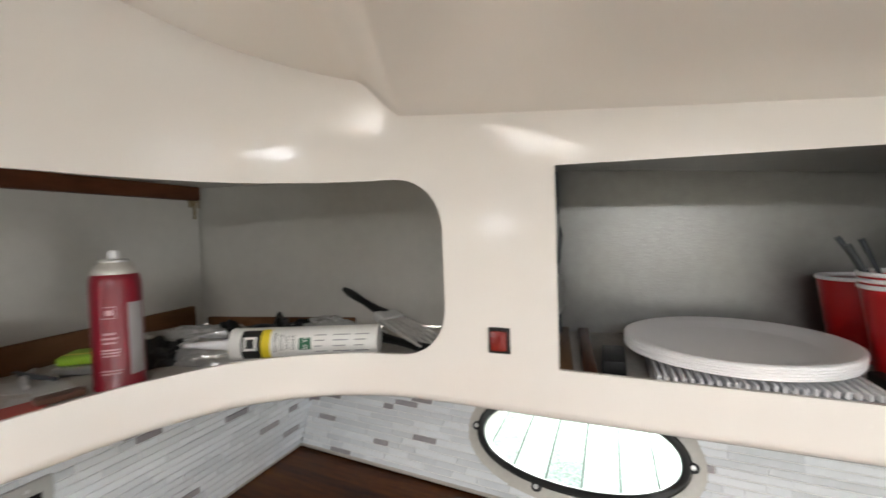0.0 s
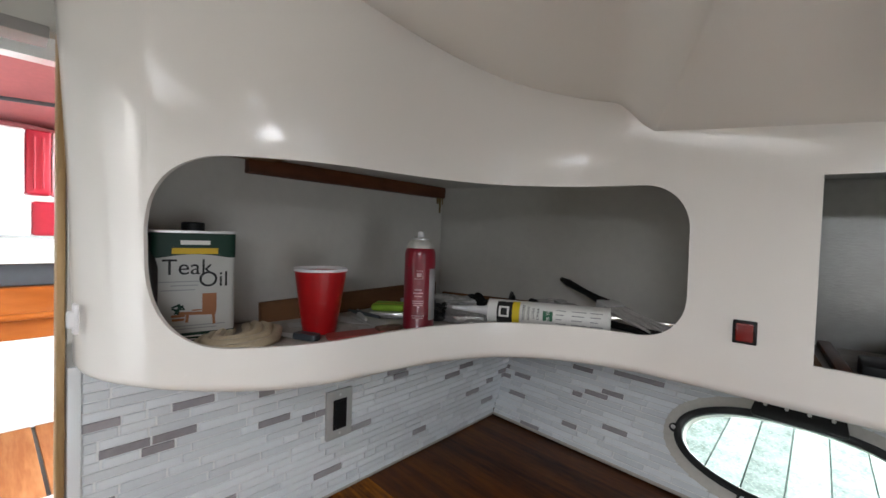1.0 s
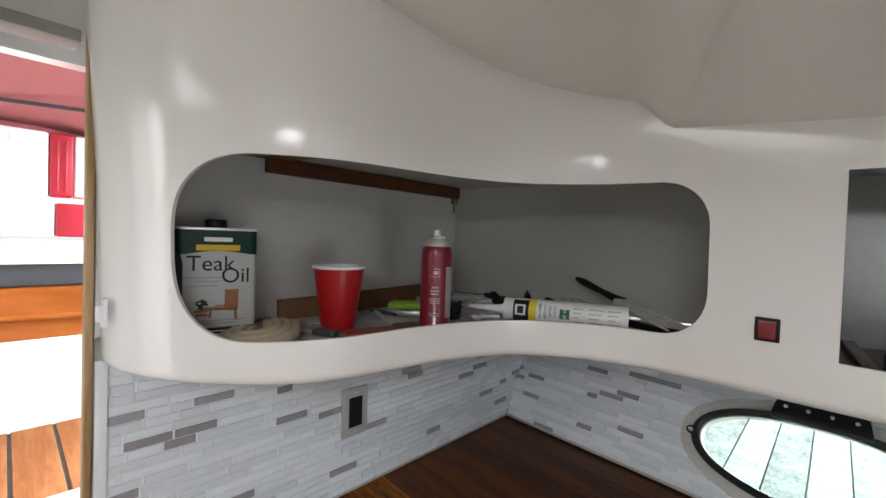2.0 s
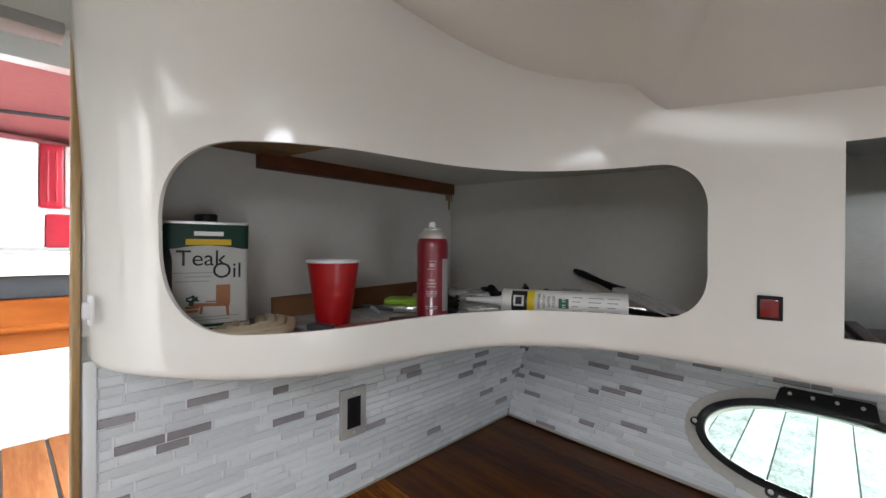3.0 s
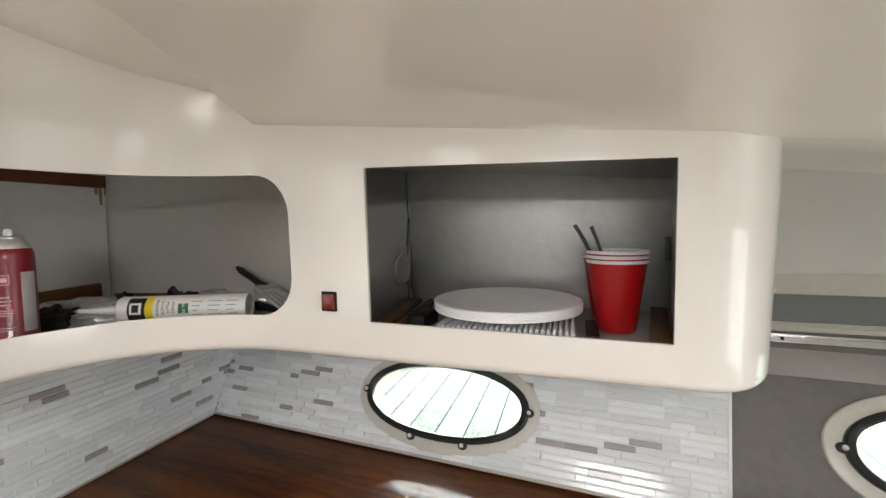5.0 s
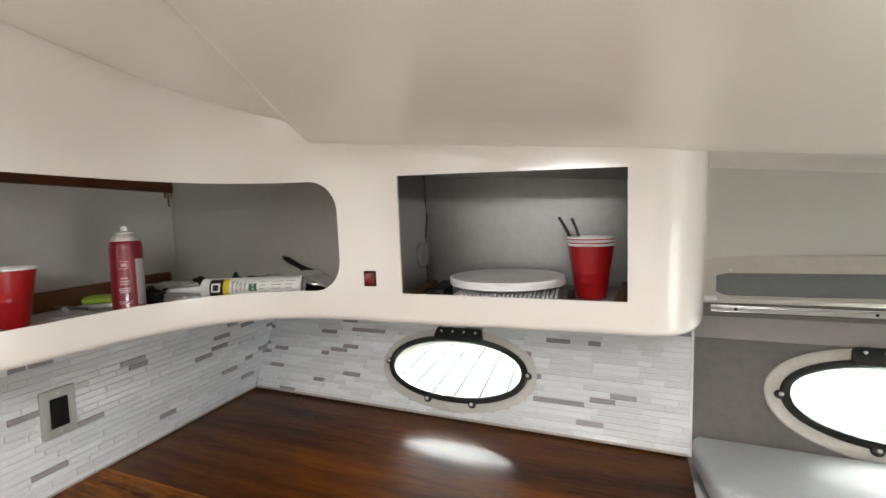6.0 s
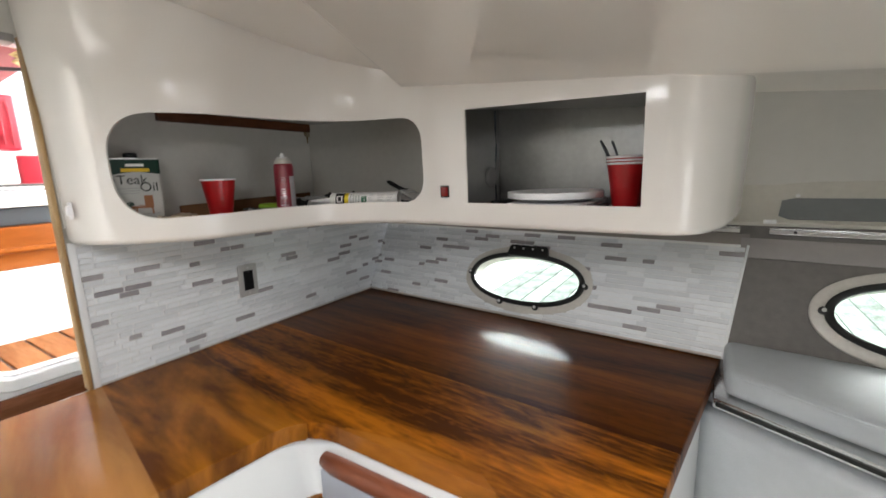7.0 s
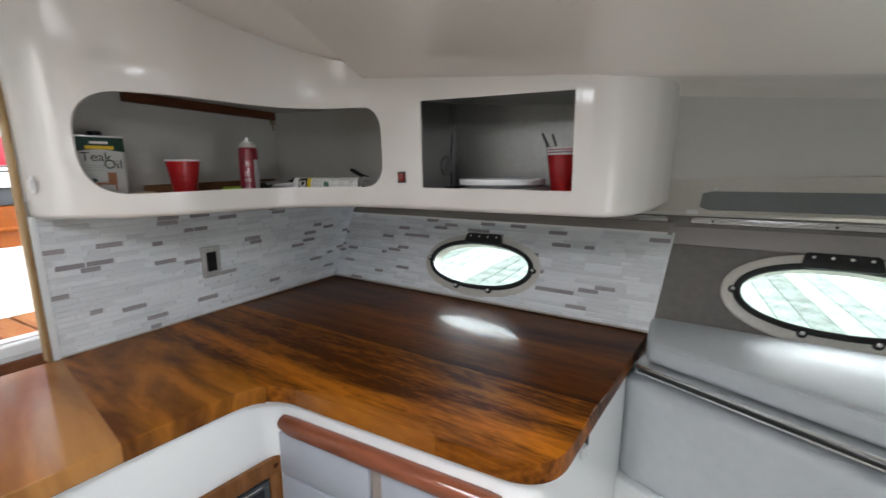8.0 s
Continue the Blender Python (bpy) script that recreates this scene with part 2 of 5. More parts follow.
def prism(outline, z0, z1, bevel=0.0, seg=3, only_top=False, skip=None):
    """An outline in plan drawn up from z0 to z1, with rounded rims."""
    bm = bmesh.new()
    lo = [bm.verts.new((x, y, z0)) for x, y in outline]
    hi = [bm.verts.new((x, y, z1)) for x, y in outline]
    n = len(lo)
    bm.faces.new(lo[::-1])
    bm.faces.new(hi)
    for k in range(n):
        bm.faces.new((lo[k], lo[(k + 1) % n], hi[(k + 1) % n], hi[k]))
    if bevel:
        rim = [e for e in bm.edges if e.verts[0].co.z == e.verts[1].co.z and (not only_top or e.verts[0].co.z == z1) and not (skip and skip(e.verts[0].co) and skip(e.verts[1].co))]
        bmesh.ops.bevel(bm, geom=rim, offset=bevel, segments=seg, profile=0.5, affect="EDGES")
    return bm


def tube(points, radius, seg=10, cap=True):
    """A round bar through points."""
    bm = bmesh.new()
    pts = [Vector(p) for p in points]
    rings = []
    for k, p in enumerate(pts):
        d = (pts[min(k + 1, len(pts) - 1)] - pts[max(k - 1, 0)]).normalized()
        q = d.to_track_quat("Z", "Y")
        r = radius[k] if isinstance(radius, (list, tuple)) else radius
        rings.append([bm.verts.new(p + q @ Vector((r * math.cos(2 * math.pi * j / seg), r * math.sin(2 * math.pi * j / seg), 0))) for j in range(seg)])
    for a, c in zip(rings, rings[1:]):
        for j in range(seg):
            bm.faces.new((a[j], a[(j + 1) % seg], c[(j + 1) % seg], c[j]))
    if cap:
        bm.faces.new(rings[0][::-1])
        bm.faces.new(rings[-1])
    return bm


def rounded(points, radii, seg=8):
    """A closed outline with its corners rounded."""
    out = []
    n = len(points)
    for k in range(n):
        p, a, c = Vector(points[k]), Vector(points[k - 1]), Vector(points[(k + 1) % n])
        r = radii[k]
        if r <= 0:
            out.append(tuple(p))
            continue
        da, dc = (a - p).normalized(), (c - p).normalized()
        half = math.acos(max(-1, min(1, da.dot(dc)))) / 2
        t = r / math.tan(half)
        p0, p1 = p + da * t, p + dc * t
        for j in range(seg + 1):
            s = j / seg
            out.append(tuple((1 - s) ** 2 * p0 + 2 * s * (1 - s) * p + s * s * p1))
    return out


def offset(outline, d):
    """An outline in plan moved inwards by d (points run anticlockwise)."""
    n, out = len(outline), []
    for k in range(n):
        a, p, c = Vector(outline[k - 1]), Vector(outline[k]), Vector(outline[(k + 1) % n])
        n1, n2 = (p - a).normalized(), (c - p).normalized()
        nm = Vector((-(n1.y + n2.y), n1.x + n2.x))
        if nm.length < 1e-6:
            nm = Vector((-n1.y, n1.x))
        nm.normalize()
        out.append(tuple(p + nm * d))
    return out


def smooth_curve(points, per=10):
    """A Catmull-Rom curve through points in plan."""
    P = [Vector(p) for p in points]
    P = [2 * P[0] - P[1]] + P + [2 * P[-1] - P[-2]]
    out = []
    for k in range(1, len(P) - 2):
        for j in range(per):
            t = j / per
            a, b, c, d = P[k - 1], P[k], P[k + 1], P[k + 2]
            out.append(0.5 * (2 * b + (c - a) * t + (2 * a - 5 * b + 4 * c - d) * t * t + (3 * b - a - 3 * c + d) * t ** 3))
    out.append(P[-2])
    return out


def holed(ss, lo, hi, holes, place, depth, rows=6):
    """A sheet over columns ss and heights lo to hi with holes (functions of s that give (bottom, top) or None), as verts and faces.
    place(s, z, d) gives the point d behind the face. The rims of the holes go back by depth."""
    verts, faces, index = [], [], {}

    def v(s, z, d=0.0):
        key = (round(s, 5), round(z, 5), round(d, 5))
        if key not in index:
            index[key] = len(verts)
            verts.append(place(s, z, d))
        return index[key]

    def strip(s0, s1, a0, b0, a1, b1):
        k = max(1, round(rows * max(b0 - a0, b1 - a1) / (hi - lo)))
        for j in range(k):
            f, g = j / k, (j + 1) / k
            q = [v(s0, a0 + (b0 - a0) * f), v(s1, a1 + (b1 - a1) * f), v(s1, a1 + (b1 - a1) * g), v(s0, a0 + (b0 - a0) * g)]
            if len(set(q)) > 2:
                faces.append(list(dict.fromkeys(q)))

    rim = []
    for s0, s1 in zip(ss, ss[1:]):
        mid = 0.5 * (s0 + s1)
        inside = next((h for h in holes if h(mid)), None)
        if inside is None:
            strip(s0, s1, lo, hi, lo, hi)
            continue
        e = 1e-4
        h0 = inside(s0) or inside(s0 + e)
        h1 = inside(s1) or inside(s1 - e)
        strip(s0, s1, lo, h0[0], lo, h1[0])
        strip(s0, s1, h0[1], hi, h1[1], hi)
        rim.append(((s0, h0[0]), (s1, h1[0])))
        rim.append(((s1, h1[1]), (s0, h0[1])))
        if not inside(s0 - e):
            rim.append(((s0, h0[1]), (s0, h0[0])))
        if not inside(s1 + e):
            rim.append(((s1, h1[0]), (s1, h1[1])))
    for a, b in rim:
        if abs(a[0] - b[0]) + abs(a[1] - b[1]) > 1e-6:
            faces.append([v(*a), v(*a, depth), v(*b, depth), v(*b)])
    return verts, faces

# ---- large structure ----
CORNER = Vector((-1.0, 1.0, 0.9))
HU = Vector((1.0, -0.0959, 0)).normalized()
HN = Vector((0.0959, 1.0, -0.56)).normalized()
HV = HU.cross(HN) * (1 if HU.cross(HN).z > 0 else -1)
HULL = Matrix.Translation(CORNER) @ Matrix((HU, HV, -HN)).transposed().to_4x4()


def hull(u, v, w=0.0):
    """A point u along and v up the leaning hull side, w into the cabin."""
    return CORNER + HU * u + HV * v - HN * w


def ellipse_hole(cu, cv, a, b, power=2.15):
    def hole(s):
        q = abs(s - cu) / a
        if q >= 1:
            return None
        h = b * (1 - q ** power) ** (1 / power)
        return cv - h, cv + h
    return hole


PORTS = ((0.806, 0.152), (1.915, 0.178))
cols = sorted(set([-0.3 + 0.1 * k for k in range(36)] + [cu + 0.232 * math.sin(math.pi / 2 * j / 24) for cu, cv in PORTS for j in range(-24, 25)]))
vs, fs = holed(cols, -1.1, 0.42, [ellipse_hole(cu, cv, 0.232, 0.10) for cu, cv in PORTS], lambda s, z, d: hull(s, z, -d), 0.05, 8)
wall_hull = tagged(obj("wall_hull", mesh_of("wall_hull", vs, fs), HULLCLOTH), "leaning hull side lined in grey-brown cloth with two ports", "wall", kind="structure")


def ridge(x, y):
    """Height of the ceiling: two gentle slopes with a moulded step between them."""
    lift = 0.15 * max(0.0, y - 0.5)
    y = min(y, 0.5)
    d = x - (-0.362 - 0.4 * (y - 0.484))
    z = 1.70 - 0.046 * (y - 0.484) + lift
    if d >= 0:
        return z - 0.1 * d
    s = min(1, -d / 0.062)
    return z + 0.040 * (0.5 * s + 0.5 * s * s * (3 - 2 * s)) + 0.2 * -d


ys = [-2.05 + 0.05 * k for k in range(66)]
verts, faces = [], []
for y in ys:
    r0 = -0.362 - 0.4 * (y - 0.484)
    row = []
    for k in range(81):
        t = k / 80
        # columns gather at the ridge
        x = -1.03 + (r0 + 1.03) * (1 - (1 - t / 0.5) ** 1.8) if t <= 0.5 else r0 + (2.3 - r0) * ((t - 0.5) / 0.5) ** 1.8
        row.append(x)
    for x in row:
        drop = max(0.0, (y - 0.86) / 0.28)
        verts.append((x, y, ridge(x, y) - (0.05 * drop * drop if x > 0 else 0)))
for j in range(len(ys) - 1):
    for k in range(80):
        a = j * 81 + k
        cx, cy = (verts[a][0] + verts[a + 1][0]) / 2, (ys[j] + ys[j + 1]) / 2
        if abs(cx - HATCH[0]) < HATCH[2] / 2 and abs(cy - HATCH[1]) < HATCH[3] / 2:
            continue
        faces.append((a, a + 1, a + 82, a + 81))
ceiling = tagged(obj("ceiling", mesh_of("ceiling", verts, faces, 60), CEILING), "smooth cream moulded cabin ceiling with a ridge", "ceiling", kind="structure")


def slab(name, material, x0, x1, y0, y1, z0, z1, label, category, bevel=0.0):
    return tagged(part(name, box(x1 - x0, y1 - y0, z1 - z0, ((x0 + x1) / 2, (y0 + y1) / 2, (z0 + z1) / 2), bevel), material), label, category, kind="structure")


wall_bulkhead = slab("wall_bulkhead", CREAM, -1.04, -1.006, -0.129, 1.6, 0.0, 2.1, "cream bulkhead behind the galley", "wall")
slab("wall_bulkhead_far", CREAM, -1.04, -1.006, -2.1, -0.95, 0.0, 2.1, "cream bulkhead beyond the doorway", "wall")
slab("wall_bulkhead_head", CREAM, -1.04, -1.006, -0.95, -0.129, 1.80, 2.1, "cream bulkhead over the doorway", "wall")
slab("wall_opposite", CREAM, -1.04, 2.3, -2.1, -2.05, 0.0, 2.0, "cream cabin side", "wall")
slab("wall_forward", CREAM, 2.25, 2.3, -2.1, 1.4, 0.0, 2.0, "cream forward bulkhead", "wall")
# The floor is out of view; its pale colour bounces light to the ceiling.
slab("floor", mat("bounce_floor", (0.62, 0.58, 0.52), 0.6, vary=0.05), -1.6, 2.3, -2.1, 1.0, -0.05, 0.0, "cabin floor out of view, made pale to bounce light upwards", "floor")

# upper cabin side above the hull ledge
wall_side = slab("wall_side", CREAM, 0.30, 2.3, 1.12, 1.16, 1.385, 1.75, "cream cabin side above the ledge", "wall")

# overhead hatch frame
hatch = thing("deck_hatch", (HATCH[0], HATCH[1], 1.75), "open deck hatch with a white frame in the ceiling", "hatch", kind="structure")
for dx, dy, sx, sy in ((0, 0.27, 0.62, 0.07), (0, -0.27, 0.62, 0.07), (0.27, 0, 0.07, 0.468), (-0.27, 0, 0.07, 0.468)):
    part("frame_side", box(sx, sy, 0.07, (dx, dy, 0.015), 0.006), WHITE, hatch)
tagged(part("wall_hull_upper", box(1.7, 0.45, 0.02, (0.53, 0.64, -0.012)), HULLCLOTH, m=HULL.copy()), "hull side behind the overhead cabinet", "wall", kind="structure")
# ledge between the hull lining and the upper cabin side
bm = bmesh.new()
sec = [(1.050, 1.266), (1.046, 1.277), (1.058, 1.283), (1.128, 1.392), (1.16, 1.392), (1.16, 1.255)]
ends = [[bm.verts.new((x, y - 0.05 * (x - 0.5), z)) for y, z in sec] for x in (0.30, 2.3)]
bm.faces.new(ends[0])
bm.faces.new(ends[1][::-1])
for k in range(6):
    bm.faces.new((ends[0][k], ends[1][k], ends[1][(k + 1) % 6], ends[0][(k + 1) % 6]))
ledge = tagged(part("side_ledge", bm, mat("ledge_paint", (0.55, 0.53, 0.47), 0.5, vary=0.06, scale=6)), "cream painted ledge under the cabin side", "ledge", kind="structure")
# Dark grey panel, slightly proud, drawn in place of a recess in the ledge.
bm = bmesh.new()
face = []
for x, f in ((0.575, 0.12), (0.60, 0.03), (2.25, 0.03), (2.25, 0.58), (0.612, 0.56), (0.583, 0.5)):
    y, z = 1.058 + 0.07 * f, 1.283 + 0.109 * f
    face.append((x, y - 0.05 * (x - 0.5), z))
lo = [bm.verts.new((x, y - 0.0035, z + 0.002)) for x, y, z in face]
hi = [bm.verts.new((x, y + 0.006, z - 0.004)) for x, y, z in face]
bm.faces.new(lo)
bm.faces.new(hi)
for k in range(6):
    bm.faces.new((lo[k], lo[(k + 1) % 6], hi[(k + 1) % 6], hi[k]))
part("recess_panel", bm, mat("recess_grey", (0.17, 0.18, 0.18), 0.55, vary=0.08, bump=0.3, bump_scale=200), ledge, "slate grey panel in place of the ledge's dark recess")
for x, y, z, s in ((0.555, 1.046, 1.28, 0.02),):
    part("bracket", box(0.03, 0.012, 0.012, (x, y - 0.006, z), 0.002), STEEL, ledge, "small steel bracket")
part("screw", lathe([(0.006, 0), (0.006, 0.002), (0.003, 0.004)], 12), STEEL, ledge, m=pose(0.62, 1.098, 1.352, 55, 0, 0))

# ---- overhead cabinet ----
PLAN = smooth_curve([(-0.998, -0.128), (-0.955, -0.1275), (-0.908, -0.118), (-0.855, -0.095), (-0.795, -0.057), (-0.735, 0.0), (-0.693, 0.058), (-0.668, 0.128), (-0.655, 0.215), (-0.634, 0.315),
                     (-0.585, 0.412), (-0.50, 0.477), (-0.41, 0.507), (-0.325, 0.511), (-0.25, 0.508), (-0.167, 0.504), (0.05, 0.4975), (0.271, 0.491), (0.325, 0.492), (0.368, 0.510),
                     (0.402, 0.553), (0.428, 0.62), (0.447, 0.70), (0.468, 0.85), (0.485, 1.02)], 8)
ARC = [0.0]
for a, c in zip(PLAN, PLAN[1:]):
    ARC.append(ARC[-1] + (c - a).length)


def on_plan(s):
    """Place and outward normal of the cabinet's front at arc length s."""
    s = max(0, min(ARC[-1] - 1e-6, s))
    k = max(0, min(len(PLAN) - 2, int(np.searchsorted(ARC, s, "right")) - 1))

    def tangent(j):
        return (PLAN[min(j + 1, len(PLAN) - 1)] - PLAN[max(j - 1, 0)]).normalized()
    f = (s - ARC[k]) / (ARC[k + 1] - ARC[k])
    t = tangent(k).lerp(tangent(k + 1), f).normalized()
    return PLAN[k].lerp(PLAN[k + 1], f), Vector((t.y, -t.x))


def arc_at(x, y):
    return min(range(len(PLAN)), key=lambda k: (PLAN[k] - Vector((x, y))).length)


S_FLAT = ARC[arc_at(0.16, 0.4905)]


def front(s, z, d=0.0):
    p, n = on_plan(s)
    lean = -0.03 * (min(z, 1.60) - 1.49)
    if z > 1.60:
        fade = max(0.0, min(1.0, (S_FLAT - 0.26 - s) / 0.3))
        lean -= fade * (0.057 * (z - 1.60) if z > 1.64 else 0.057 * (z - 1.60) ** 2 / 0.04)
    p = p - n * (d + lean)
    return Vector((p.x, p.y, z))


S_L, S_R = ARC[arc_at(-0.816, -0.072)], ARC[arc_at(-0.312, 0.511)]
Q_L, Q_R = ARC[arc_at(-0.167, 0.504)], ARC[arc_at(0.271, 0.491)]


def long_hole(s):
    if not S_L < s < S_R:
        return None
    lo, hi, r1, r2 = 1.3695, 1.616, 0.115, 0.075
    b = t = 0.0
    if s < S_L + r1:
        q = (S_L + r1 - s) / r1
        b = t = 0.105 * (1 - (1 - q ** 2.3) ** (1 / 2.3))
        b *= 1.12
    if s > S_R - r2:
        q = (s - S_R + r2) / r2
        b = t = 0.075 * (1 - (1 - q ** 2.2) ** (1 / 2.2))
    lo -= 0.007 * max(0.0, 1.0 - (s - S_L) / 0.35)
    return lo + b, hi - t


def square_hole(s):
    if not Q_L < s < Q_R:
        return None
    f = (s - Q_L) / (Q_R - Q_L)
    return 1.3695 - 0.004 * f, 1.616 - 0.012 * f


cabinet = thing("overhead_cabinet", (-0.7, 0.6, 1.29), "cream moulded overhead cabinet with two open lockers, wrapping the corner", "cabinet")
inv = cabinet.matrix_basis.inverted()
cs = set(ARC) | {S_L, S_R, Q_L, Q_R} | {S_L + 0.115 * (1 - math.cos(math.pi / 2 * j / 14)) for j in range(15)} | {S_R - 0.075 * (1 - math.cos(math.pi / 2 * j / 12)) for j in range(13)}
cs = sorted(cs)
cs = [s for k, s in enumerate(cs) if k == 0 or s - cs[k - 1] > 1e-5]
vs, fs = holed(cs, 1.318, 1.96, [long_hole, square_hole], lambda s, z, d: inv @ front(s, z, d), 0.006, 10)
# rolled lower lip
for s0, s1 in zip(cs, cs[1:]):
    for j in range(5):
        quad = []
        for s, q in ((s0, j), (s1, j), (s1, j + 1), (s0, j + 1)):
            a = math.pi / 2 * min(q, 4) / 4
            back = 0.016 * (1 - math.cos(a)) + (0.06 if q == 5 else 0)
            p = front(s, 1.318 - 0.016 * math.sin(a), back)
            vs.append(inv @ p)
            quad.append(len(vs) - 1)
        fs.append(quad[::-1])
me = mesh_of("front_panel", vs, fs)
bm = bmesh.new()
bm.from_mesh(me)
bmesh.ops.remove_doubles(bm, verts=bm.verts, dist=1e-5)
bmesh.ops.recalc_face_normals(bm, faces=bm.faces)
bm.to_mesh(me)
bm.free()
me.polygons.foreach_set("use_smooth", [True] * len(me.polygons))
me.set_sharp_from_angle(angle=radians(40))
front_panel = obj("front_panel", me, GELCOAT, cabinet)

# shelf and the inner walls of the two lockers
shelf_plan = [tuple(p - on_plan(s)[1] * 0.016) for p, s in zip(PLAN[::3], ARC[::3])] + [(0.47, 1.02), (-1.0, 1.15)]
part("shelf_board", prism(shelf_plan, 1.306, 1.340), SHELFPAINT, cabinet, m=inv.copy())
part("locker_floor", prism([(-0.165, 0.53), (0.275, 0.515), (0.335, 0.82), (-0.21, 0.82)], 1.3402, 1.345), SHELFPAINT, cabinet, m=inv.copy())


def inner_wall(name, pts, z0, z1, material, thick=0.012):
    bm = bmesh.new()
    for (x0, y0), (x1, y1) in zip(pts, pts[1:]):
        d = Vector((x1 - x0, y1 - y0))
        n = Vector((-d.y, d.x)).normalized() * thick
        join(bm, prism([(x0, y0), (x1, y1), (x1 + n.x, y1 + n.y), (x0 + n.x, y0 + n.y)], z0, z1))
    return part(name, bm, material, cabinet, m=inv.copy())


inner_wall("locker_back", [(-0.985, 0.68), (-0.985, -0.13)][::-1], 1.345, 1.72, LINER)
inner_wall("locker_side", [(-0.30, 0.83), (-1.0, 0.685)][::-1], 1.345, 1.72, LINER)
inner_wall("locker_end", [(-0.245, 0.535), (-0.30, 0.83)], 1.345, 1.72, LINER)
part("locker_top", prism([tuple(p - on_plan(s)[1] * 0.014) for p, s in zip(PLAN, ARC) if s < Q_L - 0.08] + [(-0.30, 0.84), (-1.0, 0.70)], 1.660, 1.675), LINER, cabinet, m=inv.copy())
inner_wall("square_locker_back", [(-0.225, 0.82), (0.35, 0.82)], 1.345, 1.70, FOIL)
inner_wall("square_locker_end", [(-0.169, 0.515), (-0.212, 0.82)], 1.345, 1.70, FOIL)
inner_wall("square_locker_end", [(0.337, 0.82), (0.276, 0.498)], 1.345, 1.70, FOIL)
bm = bmesh.new()
q = [(-0.24, 0.525, 1.624), (0.36, 0.507, 1.604), (0.36, 0.83, 1.606), (-0.24, 0.83, 1.658)]
lo = [bm.verts.new(p) for p in q]
hi = [bm.verts.new((x, y, z + 0.012)) for x, y, z in q]
bm.faces.new(lo)
bm.faces.new(hi)
for k in range(4):
    bm.faces.new((lo[k], lo[(k + 1) % 4], hi[(k + 1) % 4], hi[k]))
part("square_locker_top", bm, FOIL, cabinet, m=inv.copy())

# ---- counter ----
COUNTER_PLAN = rounded([(-1.0, 0.998), (-1.0, -0.13), (-1.015, -0.36), (-0.86, -0.455), (-0.70, -0.497), (-0.445, -0.51), (-0.375, 0.075), (0.345, 0.075), (0.458, 0.861)],
                       [0, 0, 0.03, 0.1, 0.1, 0.06, 0.115, 0.11, 0], 10)
counter = thing("counter", (-0.3, 0.5, 0.86), "glossy varnished dark mahogany L-shaped galley counter", "counter")
cinv = counter.matrix_basis.inverted()


JOINTS = [(-0.112, -0.20), (0.150, -0.15), (0.447, -0.075)]  # height at x = -1 and slope of the glued joints


def off_joint(k, x, y):
    return y - JOINTS[k][0] - JOINTS[k][1] * (x + 1.0)


def cut(outline, joint, keep):
    """The part of an outline on one side of a straight glued joint."""
    def side(p):
        return off_joint(joint, p[0], p[1]) * keep
    out = []
    for k in range(len(outline)):
        a, c = outline[k - 1], outline[k]
        sa, sc = side(a), side(c)
        if sa * sc < 0:
            t = sa / (sa - sc)
            out.append((a[0] + (c[0] - a[0]) * t, a[1] + (c[1] - a[1]) * t))
        if sc >= 0:
            out.append(c)
    return out


def on_joint(p):
    return any(abs(off_joint(k, p.x, p.y)) < 1e-4 for k in range(3))


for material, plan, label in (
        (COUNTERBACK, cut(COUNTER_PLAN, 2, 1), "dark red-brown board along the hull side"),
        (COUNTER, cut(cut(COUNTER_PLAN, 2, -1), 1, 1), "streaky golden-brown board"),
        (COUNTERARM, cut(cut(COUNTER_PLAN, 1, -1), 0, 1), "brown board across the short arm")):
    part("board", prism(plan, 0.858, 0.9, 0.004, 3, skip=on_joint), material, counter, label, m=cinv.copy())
part("end_board", prism(cut(COUNTER_PLAN, 0, -1), 0.858, 0.9, 0.004, 3, skip=on_joint), COUNTEREND, counter, "varnished end board with the doorway's light in its paler tone", m=cinv.copy())
part("edge_inlay", prism([(-0.27, 0.0742), (0.0, 0.0742), (0.115, 0.0742), (0.075, 0.102), (-0.13, 0.106), (-0.25, 0.086)], 0.859, 0.9006, 0.0004, 1), EDGEWOOD, counter, "lighter strip let into the front edge", m=cinv.copy())

base = thing("galley_base", (-0.4, 0.4, 0.0), "white moulded galley base below the counter", "cabinet")
binv = base.matrix_basis.inverted()
BASE_PLAN = rounded([(-1.0, 0.80), (-1.0, -0.35), (-0.86, -0.44), (-0.70, -0.478), (-0.462, -0.49), (-0.372, 0.094), (0.325, 0.094), (0.417, 0.63), (0.417, 0.80)],
                    [0, 0.03, 0.1, 0.1, 0.06, 0.06, 0.075, 0, 0], 8)
part("body", prism(BASE_PLAN, 0.0, 0.857), WHITE, base, m=binv.copy())

# ---- settee ----
settee = thing("settee", (1.2, 0.6, 0.0), "pale grey vinyl settee with a metal rail along the hull", "settee")
sinv = settee.matrix_basis.inverted()


